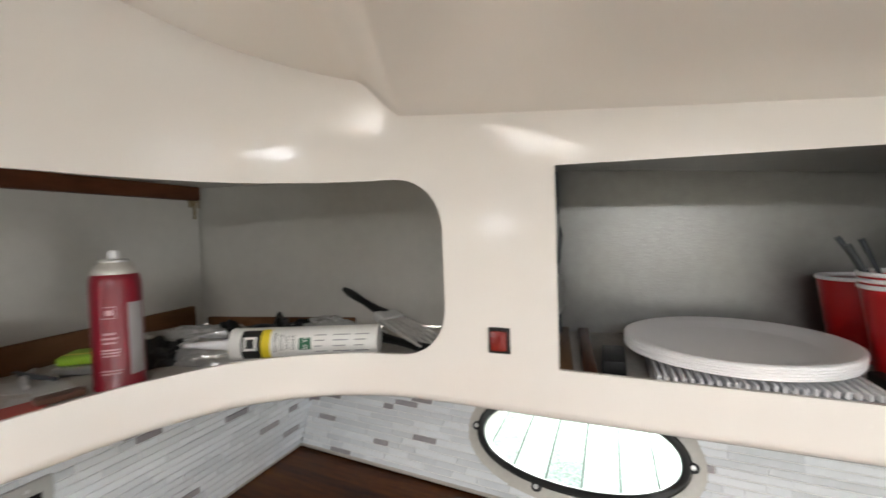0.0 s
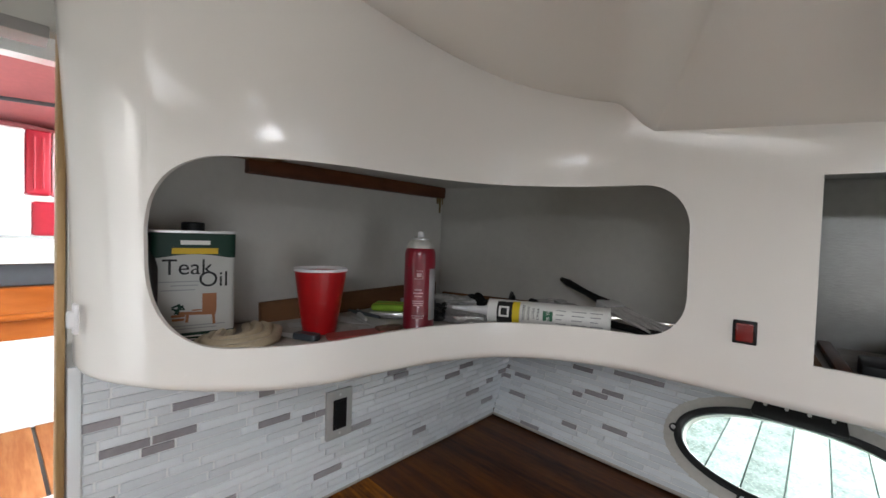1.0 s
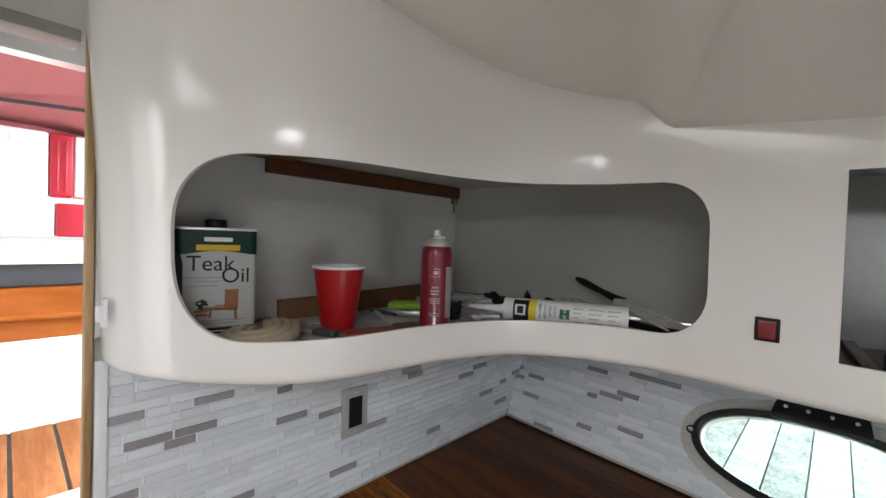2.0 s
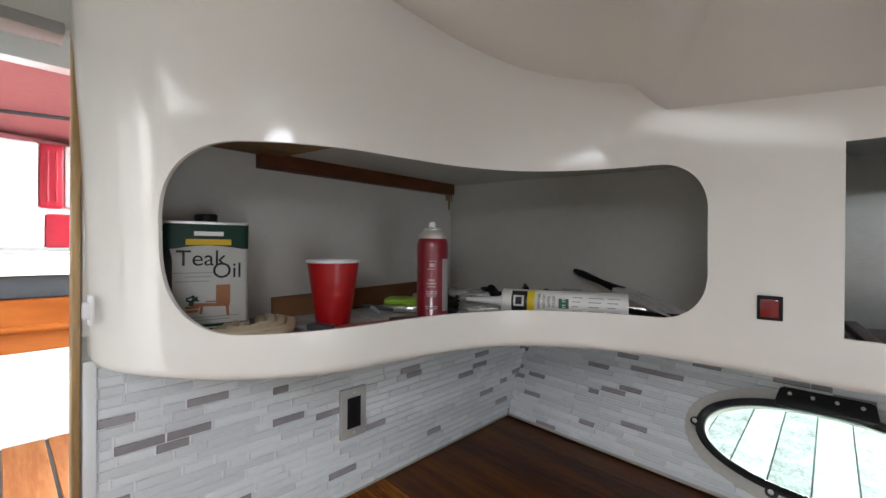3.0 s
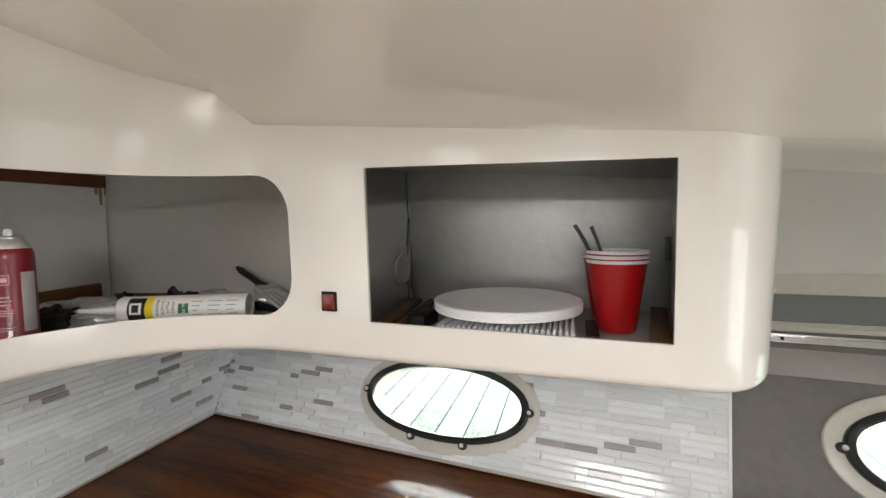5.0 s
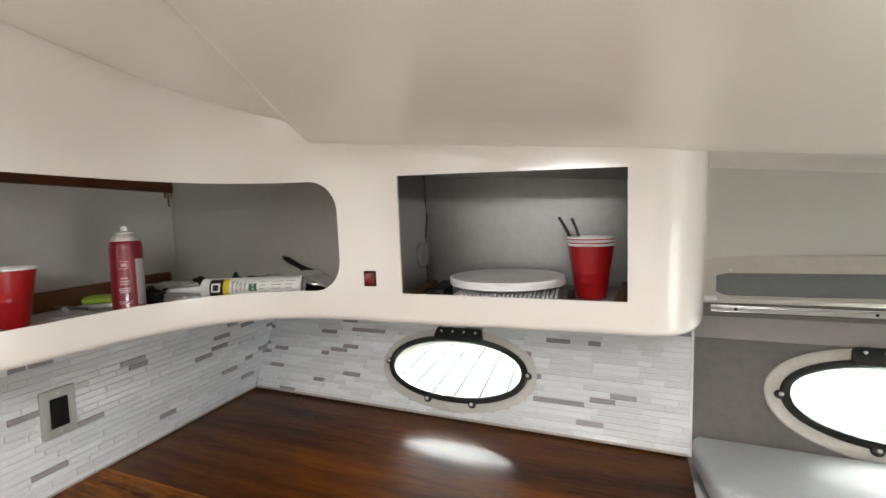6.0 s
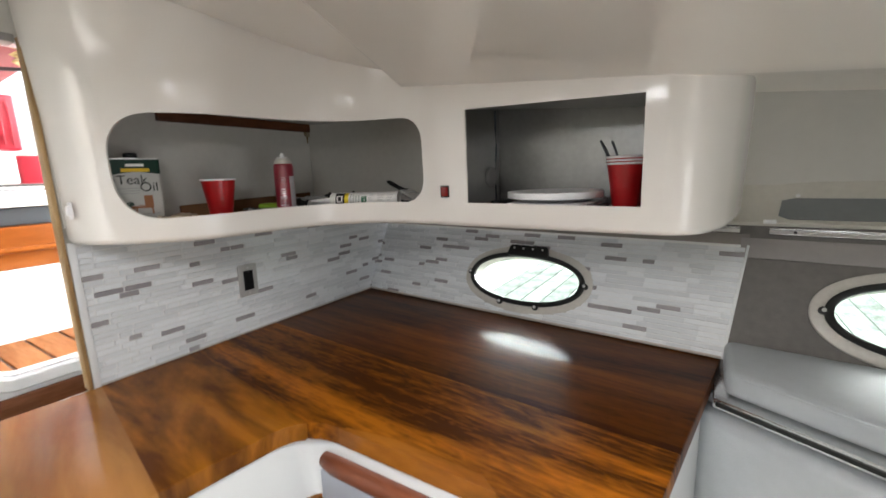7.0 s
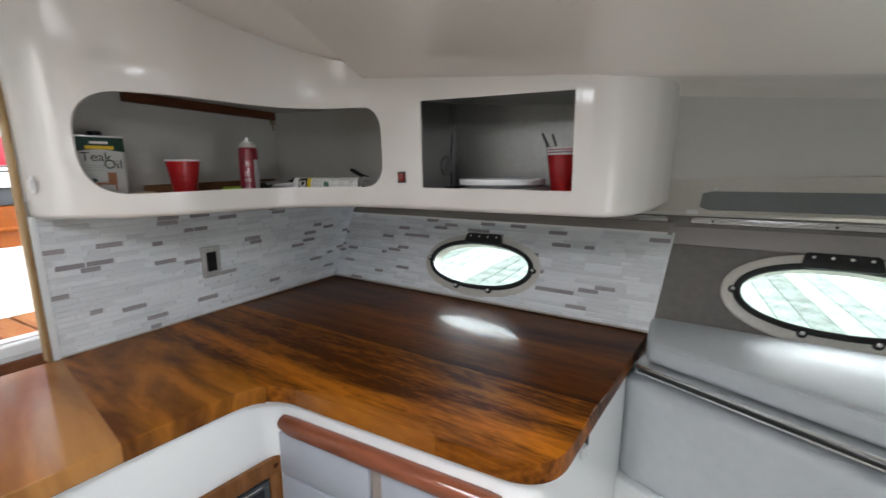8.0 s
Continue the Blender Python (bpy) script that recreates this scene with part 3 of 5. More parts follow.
def run(x0, x1, pts, material, name, parent, bevel=0.03, seg=4, label=""):
    """A length with a cross-section of (y, z, slope) triples: each line of it runs along the settee at its own slope in plan."""
    bm = bmesh.new()
    ends = []
    for x in (x0, x1):
        ends.append([bm.verts.new((x, y + slope * (x - 0.47), z)) for y, z, slope in pts])
    n = len(pts)
    bm.faces.new(ends[0])
    bm.faces.new(ends[1][::-1])
    for k in range(n):
        bm.faces.new((ends[0][k], ends[1][k], ends[1][(k + 1) % n], ends[0][(k + 1) % n]))
    if bevel:
        bmesh.ops.bevel(bm, geom=list(bm.edges), offset=bevel, segments=seg, profile=0.5, affect="EDGES")
    return part(name, bm, material, parent, label, m=sinv.copy())


FR, BK = -0.5, -0.1  # the front runs in towards the bow, the back follows the hull
run(0.462, 2.2, [(0.664, 0.884, FR), (0.660, 0.950, FR), (0.87, 0.960, BK), (0.835, 0.884, BK)], VINYL, "top_cushion", settee, 0.02, 4)
run(0.412, 2.2, [(0.594, 0.545, FR), (0.624, 0.834, FR), (0.72, 0.836, FR), (0.71, 0.545, FR)], VINYL, "back_cushion", settee, 0.024, 4)
run(0.440, 2.2, [(0.638, 0.853, FR), (0.638, 0.880, FR), (0.80, 0.880, BK), (0.80, 0.853, BK)], ALU, "rail", settee, 0.003, 2)
run(0.445, 2.2, [(0.632, 0.862, FR), (0.632, 0.871, FR), (0.640, 0.871, FR), (0.640, 0.862, FR)], RUBBER, "rail_groove", settee, 0, 2)
run(0.41, 2.2, [(0.72, 0.0, FR), (0.72, 0.851, FR), (0.80, 0.851, BK), (0.60, 0.0, BK)], WHITE, "base", settee, 0.004)
run(0.40, 2.2, [(0.53, 0.0, FR), (0.575, 0.543, FR), (0.72, 0.543, FR), (0.72, 0.0, FR)], WHITE, "lower_base", settee, 0.01)
run(0.485, 2.15, [(0.6585, 0.9435, FR), (0.6575, 0.9475, FR), (0.6615, 0.9505, FR), (0.6635, 0.9475, FR)], VINYL, "piping", settee, 0.0)

# ---- cockpit seen through the doorway ----
slab("cockpit_sole", RUBBER, -2.65, -1.57, -1.6, 1.0, 0.60, 0.655, "dark caulked cockpit sole under teak planks", "floor")
cockpit_seat = thing("cockpit_seat", (-2.8, -0.3, 0.66), "red and white striped vinyl cockpit seat with teak trim", "seat")
kinv = cockpit_seat.matrix_basis.inverted()


def kbox(name, x0, x1, y0, y1, z0, z1, material, bevel=0.006, label=""):
    return part(name, box(x1 - x0, y1 - y0, z1 - z0, ((x0 + x1) / 2, (y0 + y1) / 2, (z0 + z1) / 2), bevel, 3), material, cockpit_seat, label, m=kinv.copy())


kbox("base", -3.2, -2.6, -1.6, 1.0, 0.655, 1.035, COCKPITWHITE)
kbox("teak_lower", -3.2, -2.605, -1.6, 1.0, 1.035, 1.135, COCKPITTEAK)
kbox("teak_upper", -3.2, -2.575, -1.6, 1.0, 1.137, 1.255, COCKPITTEAK, 0.012)
kbox("teak_lip", -3.2, -2.558, -1.6, 1.0, 1.122, 1.150, COCKPITTEAK, 0.012)
kbox("locker_front", -3.2, -2.62, -1.6, 1.0, 1.257, 1.35, DARKGREY)
kbox("deck_edge", -3.2, -2.58, -1.6, 1.0, 1.352, 1.43, WHITE)
kbox("rail", -2.62, -2.59, -1.6, 0.36, 1.44, 1.455, STEEL)
ystripe = [-0.60, -0.42, -0.25, -0.077, 0.070, 0.182, 0.330]
for k in range(6):
    m_ = REDVINYL if k in (0, 3, 5) else WHITEVINYL
    kbox("seat_panel", -2.9, -2.6, ystripe[k] + 0.001, ystripe[k + 1] - 0.001, 1.468, 1.612, m_, 0.011)
for k, (a, c) in enumerate(((-0.60, -0.42), (-0.42, -0.094), (-0.094, -0.011), (-0.011, 0.098), (0.098, 0.231))):
    kbox("back_panel", -2.78, -2.66, a + 0.001, c - 0.001, 1.642, 1.918, (REDVINYL, WHITEVINYL, REDVINYL, WHITEVINYL, REDVINYL)[k], 0.010)

# door frame of the cockpit bulkhead
fr = thing("cockpit_bulkhead", (-1.55, 0.0, 0.0), "white moulded cockpit bulkhead with a round-cornered opening", "wall", kind="structure")
finv = fr.matrix_basis.inverted()


def door_hole(s):
    if not -0.24 < s < 0.62:
        return None
    q = max(0, (-0.17 - s) / 0.07)
    return 0.835 + 0.07 * (1 - math.sqrt(max(0, 1 - q * q))), 1.905


fc = sorted(set([-2.1, -1.5, -1.0, -0.6, -0.4, -0.24, 0.62, 1.1] + [-0.24 + 0.07 * (1 - math.cos(math.pi / 2 * j / 8)) for j in range(9)] + [0.0, 0.3]))
vs, fs = holed(fc, -0.05, 2.4, [door_hole], lambda s, z, d: Vector((-1.53 - d, s, z)), 0.05, 6)
obj("panel", mesh_of("panel", vs, fs), WHITE, fr, finv.copy())
slab("passage_side", WHITE, -1.53, -1.04, 0.66, 0.70, 0.0, 2.2, "white passage side", "wall")
slab("passage_roof", CREAM, -1.56, -1.04, -2.1, 0.7, 2.1, 2.14, "cream passage roof", "ceiling")

# ---- outside ----
dock = tagged(part("dock", box(14, 8, 0.1, (0, 5.45, 0.28)), mat("dock_frame", (0.30, 0.36, 0.33), 0.8, vary=0.15, scale=3)), "pale sunlit wooden dock outside the ports", "dock", kind="structure")
plank_mesh = None
DOCKWOOD = mat("weathered_plank", (0.148, 0.182, 0.166), 0.9, vary=0.85, scale=7, spec=0.05, random=0.8, bump=0.4, bump_scale=60)
for k in range(40):
    if plank_mesh is None:
        first_plank = part("plank", box(0.157, 8.0, 0.04, (0, 0, 0), 0.003, 1), DOCKWOOD, dock, m=pose(-2.6, 5.45, 0.352))
        plank_mesh = first_plank.data
    else:
        obj("plank", plank_mesh, None, dock, pose(-2.6 + 0.163 * k, 5.45, 0.352))
# Glowing panel added to strengthen the sky light through the ports.
hazy = bpy.data.materials.new("hazy_sky_glow")
hazy.use_nodes = True
hb = hazy.node_tree.nodes["Principled BSDF"]
hb.inputs["Base Color"].default_value = (0.8, 0.8, 0.8, 1)
hb.inputs["Emission Color"].default_value, hb.inputs["Emission Strength"].default_value = (0.94, 0.98, 1.0, 1), 3.4
tagged(part("backdrop", box(44, 0.1, 16, (0, 15, 8.3)), hazy), "glowing panel added to strengthen the hazy sky outside the ports", "sky", kind="structure")
water = tagged(part("water", box(4000, 4000, 0.1, (0, 0, -0.6)), mat("water", (0.05, 0.09, 0.09), 0.1, vary=0.2, scale=0.5)), "green harbour water around the boat", "water", kind="structure")

# ---- ports ----


def oval(a, b, n=72, power=2.15):
    out = []
    for k in range(n):
        t = 2 * math.pi * k / n
        c, s = math.cos(t), math.sin(t)
        out.append((a * math.copysign(abs(c) ** (2 / power), c), b * math.copysign(abs(s) ** (2 / power), s)))
    return out


def oval_ring(section, n=72):
    """A ring whose cross-section is a loop of (half width, half height, height off the hull)."""
    bm = bmesh.new()
    loops_ = [[bm.verts.new((x, y, w)) for x, y in oval(a, b, n)] for a, b, w in section]
    for k in range(len(loops_)):
        A, B = loops_[k], loops_[(k + 1) % len(loops_)]
        for j in range(n):
            bm.faces.new((A[j], A[(j + 1) % n], B[(j + 1) % n], B[j]))
    return bm


def make_port(cu, cv):
    port = thing("port_window", (0, 0, 0), "oval hinged port with a black frame and clear glass, closed", "window", "ports in the hull", m=HULL @ Matrix.Translation((cu, cv, 0.0)))
    part("flange", oval_ring([(0.270, 0.136, 0.001), (0.268, 0.134, 0.006), (0.262, 0.128, 0.009), (0.238, 0.104, 0.011), (0.226, 0.094, 0.006), (0.226, 0.094, -0.045), (0.236, 0.104, -0.045), (0.236, 0.104, 0.001)]), FLANGE, port, "cream plastic flange")
    fr_ = part("frame", oval_ring([(0.240, 0.106, 0.009), (0.239, 0.105, 0.018), (0.235, 0.102, 0.021), (0.226, 0.094, 0.021), (0.220, 0.088, 0.017), (0.219, 0.087, 0.008)]), RUBBER, port, "black frame")
    gl = part("pane", oval_ring([(0.2195, 0.0875, 0.009), (0.2195, 0.0875, 0.014), (0.0005, 0.0005, 0.014), (0.0005, 0.0005, 0.009)]), GLASS, port, "clear glass pane")
    gl.visible_shadow = False
    # hinge along the upper rim
    hg = part("hinge", prism(rounded([(-0.088, 0.086), (0.088, 0.086), (0.078, 0.131), (-0.078, 0.131)], [0.01, 0.01, 0.008, 0.008], 4), 0.012, 0.028, 0.003, 2), RUBBER, port, "black hinge plate")
    for x in (-0.06, -0.02, 0.02, 0.06):
        part("hinge_screw", lathe([(0.004, 0.027), (0.004, 0.030), (0.002, 0.031)], 10), STEEL, hg, m=Matrix.Translation((x, 0.117, 0)))
    for x, y in ((-0.240, 0.0), (0.240, 0.0), (-0.075, -0.104), (0.075, -0.104)):
        ear = part("dog", prism([(x * 1.0 + 0.012 * math.cos(t), y + 0.011 * math.sin(t)) for t in [2 * math.pi * k / 14 for k in range(14)]], 0.006, 0.021, 0.003, 2), RUBBER, port, "black lug")
        part("bolt", lathe([(0.0052, 0.020), (0.0052, 0.026), (0.003, 0.028)], 12), STEEL, ear, m=Matrix.Translation((x, y, 0)))
    return port


for cu, cv in PORTS:
    make_port(cu, cv)

# slotted rails along the top of the lining
for u0, u1 in ((0.02, 1.475), (1.545, 3.1)):
    rail = thing("curtain_rail", (0, 0, 0), "slim aluminium curtain rail screwed to the hull lining", "rail", "curtain rails", m=HULL @ Matrix.Translation((u0, 0.386, 0.0)))
    L = u1 - u0
    part("track", box(L, 0.020, 0.004, (L / 2, 0.012, 0.003), 0.001), ALU, rail)
    part("lip", box(L, 0.004, 0.010, (L / 2, 0.004, 0.006), 0.001), ALU, rail)
    part("lip", box(L, 0.003, 0.009, (L / 2, 0.021, 0.006), 0.001), ALU, rail)
    for k in range(max(2, int(L / 0.3))):
        part("screw", lathe([(0.004, 0.005), (0.004, 0.0065), (0.002, 0.0075)], 8), RUBBER, rail, m=Matrix.Translation((0.06 + k * 0.3, 0.012, 0)))

# seam batten between the rail and the lining below
tagged(part("lining_band", box(1.8, 0.062, 0.004, (2.38, 0.345, 0.002), 0.001), mat("taupe_vinyl", (0.30, 0.28, 0.27), 0.5, vary=0.06, bump=0.3, bump_scale=200), m=HULL.copy()), "taupe vinyl band over the hull lining", "trim", kind="structure")
tagged(part("lining_band_galley", box(1.50, 0.036, 0.003, (0.75, 0.370, 0.002), 0.001), mat("brown_vinyl", (0.26, 0.235, 0.215), 0.5, vary=0.06, bump=0.3, bump_scale=200), m=HULL.copy()), "taupe vinyl band above the tiles", "trim", kind="structure")

# ---- fittings on the galley ----
outlet = thing("wall_socket", (-0.9985, 0.3535, 1.0945), "brushed steel plate with a black rocker on the tiles", "socket")
part("plate", box(0.009, 0.071, 0.115, (0.0025, 0, 0), 0.0028, 3), mat("plate_steel", (0.50, 0.495, 0.48), 0.42, metal=0.35, vary=0.04), outlet)
part("surround", box(0.0015, 0.037, 0.071, (0.0075, 0, 0), 0.0006, 1), BLACK, outlet)
part("rocker", box(0.004, 0.030, 0.062, (0.009, 0, 0), 0.0015, 2), BLACK, outlet, "black rocker")
for dz in (-0.046, 0.046):
    part("screw", lathe([(0.0032, 0), (0.0032, 0.001), (0.002, 0.0015)], 10), STEEL, outlet, m=pose(0.007, 0, dz, 0, 90, 0))

switch = thing("light_switch", tuple(front(ARC[arc_at(-0.245, 0.508)], 1.4005, 0.0)), "small dark red rocker switch in a black bezel", "switch")
part("bezel", box(0.0285, 0.004, 0.0335, (0, -0.001, 0), 0.0015, 2), BLACK, switch)
part("rocker", box(0.021, 0.007, 0.026, (0, -0.003, 0), 0.002, 2, rot=Euler((radians(7), 0, 0)).to_matrix()), mat("dark_red_lens", (0.20, 0.010, 0.010), 0.2, coat=0.5, vary=0.1), switch, "dark red rocker")

catch = thing("door_catch", (-0.926, -0.126, 1.391), "small white plastic door catch on the moulding", "catch")
part("plate", box(0.018, 0.006, 0.042, (0, -0.002, 0), 0.002, 2), WHITEPLASTIC, catch)
part("roller", box(0.010, 0.010, 0.024, (0.004, -0.007, 0), 0.003, 3), WHITEPLASTIC, catch)

# doorway trim
trim = tagged(part("trim_doorway", box(0.034, 0.010, 0.90, (-1.008, -0.1365, 1.352), 0.002), TRIMWOOD), "narrow oak trim up the side of the doorway", "trim", kind="structure")
tagged(part("trim_head", box(0.05, 0.80, 0.018, (-1.015, -0.55, 1.792), 0.002), mat("grey_track", (0.30, 0.29, 0.28), 0.4, metal=0.4, vary=0.08)), "grey metal track over the doorway", "trim", kind="structure")
tagged(part("trim_tile_edge", box(0.010, 0.017, 0.405, (-1.0, -0.1205, 1.1025), 0.002), WHITE), "white plastic edge strip beside the tiles", "trim", kind="structure")

# drawers, rail and oven in the base
part("teak_rail", tube([(-0.338, 0.088, 0.789), (-0.30, 0.083, 0.789), (0.0, 0.083, 0.789), (0.225, 0.083, 0.789), (0.252, 0.088, 0.789)], [0.019, 0.023, 0.023, 0.023, 0.018], 18), TEAKRAIL, base, "rounded teak rail", m=binv.copy())


def drawer(x0, x1, z0, z1, pull=None):
    d = part("drawer_front", box(x1 - x0, 0.014, z1 - z0, ((x0 + x1) / 2, 0.0865, (z0 + z1) / 2), 0.003, 2), LAMINATE, base, "grey laminate front", m=binv.copy())
    if pull:
        px, pz = pull
        p = tube([(px, 0.079, pz), (px, 0.052, pz)], 0.004, 10)
        join(p, tube([(px - 0.03, 0.050, pz), (px + 0.03, 0.050, pz)], 0.0055, 12))
        part("pull", p, STEEL, d, "steel bar pull")


drawer(-0.352, -0.062, 0.642, 0.760, (-0.068, 0.668))
drawer(-0.028, 0.248, 0.642, 0.760)
drawer(-0.352, -0.122, 0.10, 0.636)
drawer(-0.092, 0.248, 0.10, 0.636, (-0.05, 0.60))
part("divider", box(0.032, 0.006, 0.118, (-0.045, 0.0905, 0.701), 0.001, 1), TAUPE, base, "taupe divider strip", m=binv.copy())
part("divider", box(0.028, 0.006, 0.536, (-0.107, 0.0905, 0.368), 0.001, 1), TAUPE, base, "taupe divider strip", m=binv.copy())

# the oven and its teak frame lie on the slanting face of the short arm
face_dir = Vector((-0.462 + 0.372, -0.49 - 0.094, 0)).normalized()
FACE = Matrix.Translation((-0.372, 0.094, 0)) @ Matrix((face_dir, Vector((0, 0, 1)), face_dir.cross(Vector((0, 0, 1))))).transposed().to_4x4()
sgn = 1 if (FACE.to_3x3() @ Vector((0, 0, 1))).x > 0 else -1
oven = thing("oven", (0, 0, 0), "black glass built-in oven in a teak frame", "oven", m=FACE)
for u0, u1, v0, v1 in ((0.006, 0.52, 0.645, 0.690), (0.006, 0.040, 0.30, 0.645), (0.486, 0.52, 0.30, 0.645), (0.006, 0.52, 0.255, 0.30)):
    part("frame_board", box(u1 - u0, v1 - v0, 0.016, ((u0 + u1) / 2, (v0 + v1) / 2, sgn * 0.008), 0.002, 2), TEAKY, oven, "teak frame board")
part("door", box(0.42, 0.32, 0.014, (0.263, 0.473, sgn * 0.006), 0.004, 2), DARKGLASS, oven, "black glass door")
part("rim", box(0.44, 0.018, 0.020, (0.263, 0.630, sgn * 0.008), 0.003, 2), DARKGREY, oven, "grey rim")
part("rim", box(0.014, 0.34, 0.018, (0.051, 0.470, sgn * 0.008), 0.003, 2), DARKGREY, oven, "grey rim")
part("badge", box(0.05, 0.004, 0.002, (0.09, 0.632, sgn * 0.0185), 0.0005, 1), ALU, oven)
part("plug", lathe([(0.007, 0), (0.007, 0.001), (0.004, 0.0018)], 14), DARKWOOD, oven, m=Matrix.Translation((0.022, 0.668, sgn * 0.016)) @ pose(0, 0, 0, 0 if sgn > 0 else 180))

latch = thing("counter_catch", (0.352, 0.30, 0.815), "small metal and plastic catch below the worktop end", "catch")
part("block", box(0.010, 0.022, 0.030, (0.012, -0.01, -0.002), 0.003), WHITE, latch)
part("hook", box(0.010, 0.014, 0.026, (0.014, 0.014, 0.014), 0.003), DARKGREY, latch)

# ---- locker contents ----
# dark cleat under the locker top, and glue runs at its end
tagged(part("locker_cleat", box(0.022, 0.550, 0.030, (-0.974, 0.395, 1.6445), 0.002), DARKWOOD), "dark stained wooden cleat along the locker's back", "cleat", kind="structure")
tagged(part("ply_patch", prism(rounded([(-0.975, -0.02), (-0.80, -0.005), (-0.76, 0.09), (-0.80, 0.19), (-0.975, 0.16)], [0.01] * 5, 3), 1.6545, 1.6595), wood("bare_ply", (0.17, 0.10, 0.045), (0.32, 0.21, 0.10), "y", 2, 0.6, 0.0, 0.2, 8)), "bare plywood showing on the locker's painted underside", "patch", kind="structure")
glue = tagged(part("glue_runs", join(join(tube([(-0.982, 0.668, 1.662), (-0.982, 0.668, 1.588)], [0.0042, 0.0026], 8), tube([(-0.982, 0.658, 1.662), (-0.982, 0.658, 1.614)], [0.0042, 0.003], 8)), tube([(-0.983, 0.679, 1.662), (-0.983, 0.679, 1.613)], [0.003, 0.002], 8)), mat("amber_glue", (0.22, 0.15, 0.05), 0.3, coat=0.5, vary=0.1)), "dried amber glue runs in the locker corner", "glue", kind="structure")
tagged(part("back_strip", box(0.012, 0.50, 0.046, (-0.976, 0.400, 1.364), 0.002, rot=Euler((radians(1.5), 0, 0)).to_matrix()), wood("brown_ply", (0.10, 0.045, 0.02), (0.20, 0.10, 0.05), "y", 2, 0.6, 0.0)), "brown plywood strip standing against the locker's back", "strip", kind="structure")
tagged(part("back_strip_side", box(0.36, 0.010, 0.022, (-0.80, 0.722, 1.351), 0.002, rot=Euler((0, 0, radians(11.7))).to_matrix()), wood("brown_ply_side", (0.10, 0.045, 0.02), (0.20, 0.10, 0.05), "x", 2, 0.6, 0.0)), "brown plywood strip along the locker's side", "strip", kind="structure")


def letters(text, size, material, parent, m, name="lettering"):
    c = bpy.data.curves.new(name, "FONT")
    c.body, c.size, c.extrude = text, size, 0.0002
    ob = new("tmp_text", c)
    me = bpy.data.meshes.new_from_object(ob)
    bpy.data.objects.remove(ob)
    return obj(name, me, material, parent, m)


def ink(name, colour):
    return mat(name, colour, 0.45, vary=0.03, spec=0.3)


GREEN, GOLD, INK, LABELWHITE = ink("dark_green", (0.004, 0.030, 0.017)), ink("gold_yellow", (0.65, 0.42, 0.02)), ink("black_ink", (0.015, 0.015, 0.015)), ink("label_white", (0.76, 0.75, 0.72))
CHAIRINK, GREYINK = ink("chair_brown", (0.30, 0.12, 0.05)), ink("grey_ink", (0.3, 0.3, 0.3))

# teak oil can: its front faces the cabin; local x runs along the front, y back, z up
can = thing("oil_can", (0, 0, 0), "rectangular tin of teak oil with a green and white label", "can", m=pose(-0.884, 0.0075, 1.341, 0, 0, 80))
CW, CD, CH = 0.115, 0.060, 0.176
# Label white darkened for the shade that the tin stands in.
TINWHITE = ink("shaded_tin_label", (0.46, 0.45, 0.42))
part("body", prism(rounded([(-CW / 2, 0), (CW / 2, 0), (CW / 2, CD), (-CW / 2, CD)], [0.010] * 4, 5), 0.003, CH - 0.002), TINWHITE, can)
part("top_band", prism(rounded([(-CW / 2 - 0.0006, -0.0006), (CW / 2 + 0.0006, -0.0006), (CW / 2 + 0.0006, CD + 0.0006), (-CW / 2 - 0.0006, CD + 0.0006)], [0.0106] * 4, 5), 0.135, CH - 0.002), GREEN, can, "dark green band")
part("foot_band", prism(rounded([(-CW / 2 - 0.0006, -0.0006), (CW / 2 + 0.0006, -0.0006), (CW / 2 + 0.0006, CD + 0.0006), (-CW / 2 - 0.0006, CD + 0.0006)], [0.0106] * 4, 5), 0.003, 0.019), GREEN, can, "dark green foot band")
for z in (0.0, CH - 0.003):
    part("seam", prism(rounded([(-CW / 2 - 0.0014, -0.0014), (CW / 2 + 0.0014, -0.0014), (CW / 2 + 0.0014, CD + 0.0014), (-CW / 2 - 0.0014, CD + 0.0014)], [0.011] * 4, 5), z, z + 0.004, 0.001, 1), STEEL, can)
part("side_label", box(0.0008, CD - 0.02, 0.112, (-CW / 2 - 0.0004, CD / 2, 0.077), 0, 1), GREEN, can)
arch = [(-CW / 2 + 0.008 + (CW - 0.016) * k / 16, 0.1345 + 0.006 * math.sin(math.pi * k / 16)) for k in range(17)]
bm = bmesh.new()
bm.faces.new([bm.verts.new((x, -0.0009, z)) for x, z in arch])
part("label_arch", bm, TINWHITE, can)
part("spout_cap", lathe([(0.0165, CH), (0.0165, CH + 0.012), (0.015, CH + 0.014), (0.008, CH + 0.0145)], 24), BLACK, can, "black cap", m=Matrix.Translation((0.0, 0.03, 0)))
letters("Teak", 0.034, INK, can, pose(-0.044, -0.0012, 0.1095, 90, 0, 0))
letters("Oil", 0.034, INK, can, pose(0.004, -0.0012, 0.090, 90, 0, 0))
for z, w, c in ((0.1585, 0.040, LABELWHITE), (0.1455, 0.062, GOLD)):
    part("brand_bar", box(w, 0.0008, 0.0065 if c is LABELWHITE else 0.009, (0.0, -0.0012, z), 0, 1), c, can)
for k, (x, z, w) in enumerate(((-0.020, 0.0985, 0.055), (-0.014, 0.0925, 0.036), (-0.022, 0.0855, 0.045), (0.0, 0.030, 0.085), (0.0, 0.0255, 0.06))):
    part("text_bar", box(w, 0.0006, 0.0016, (x, -0.0008, z), 0, 1), GREYINK, can)
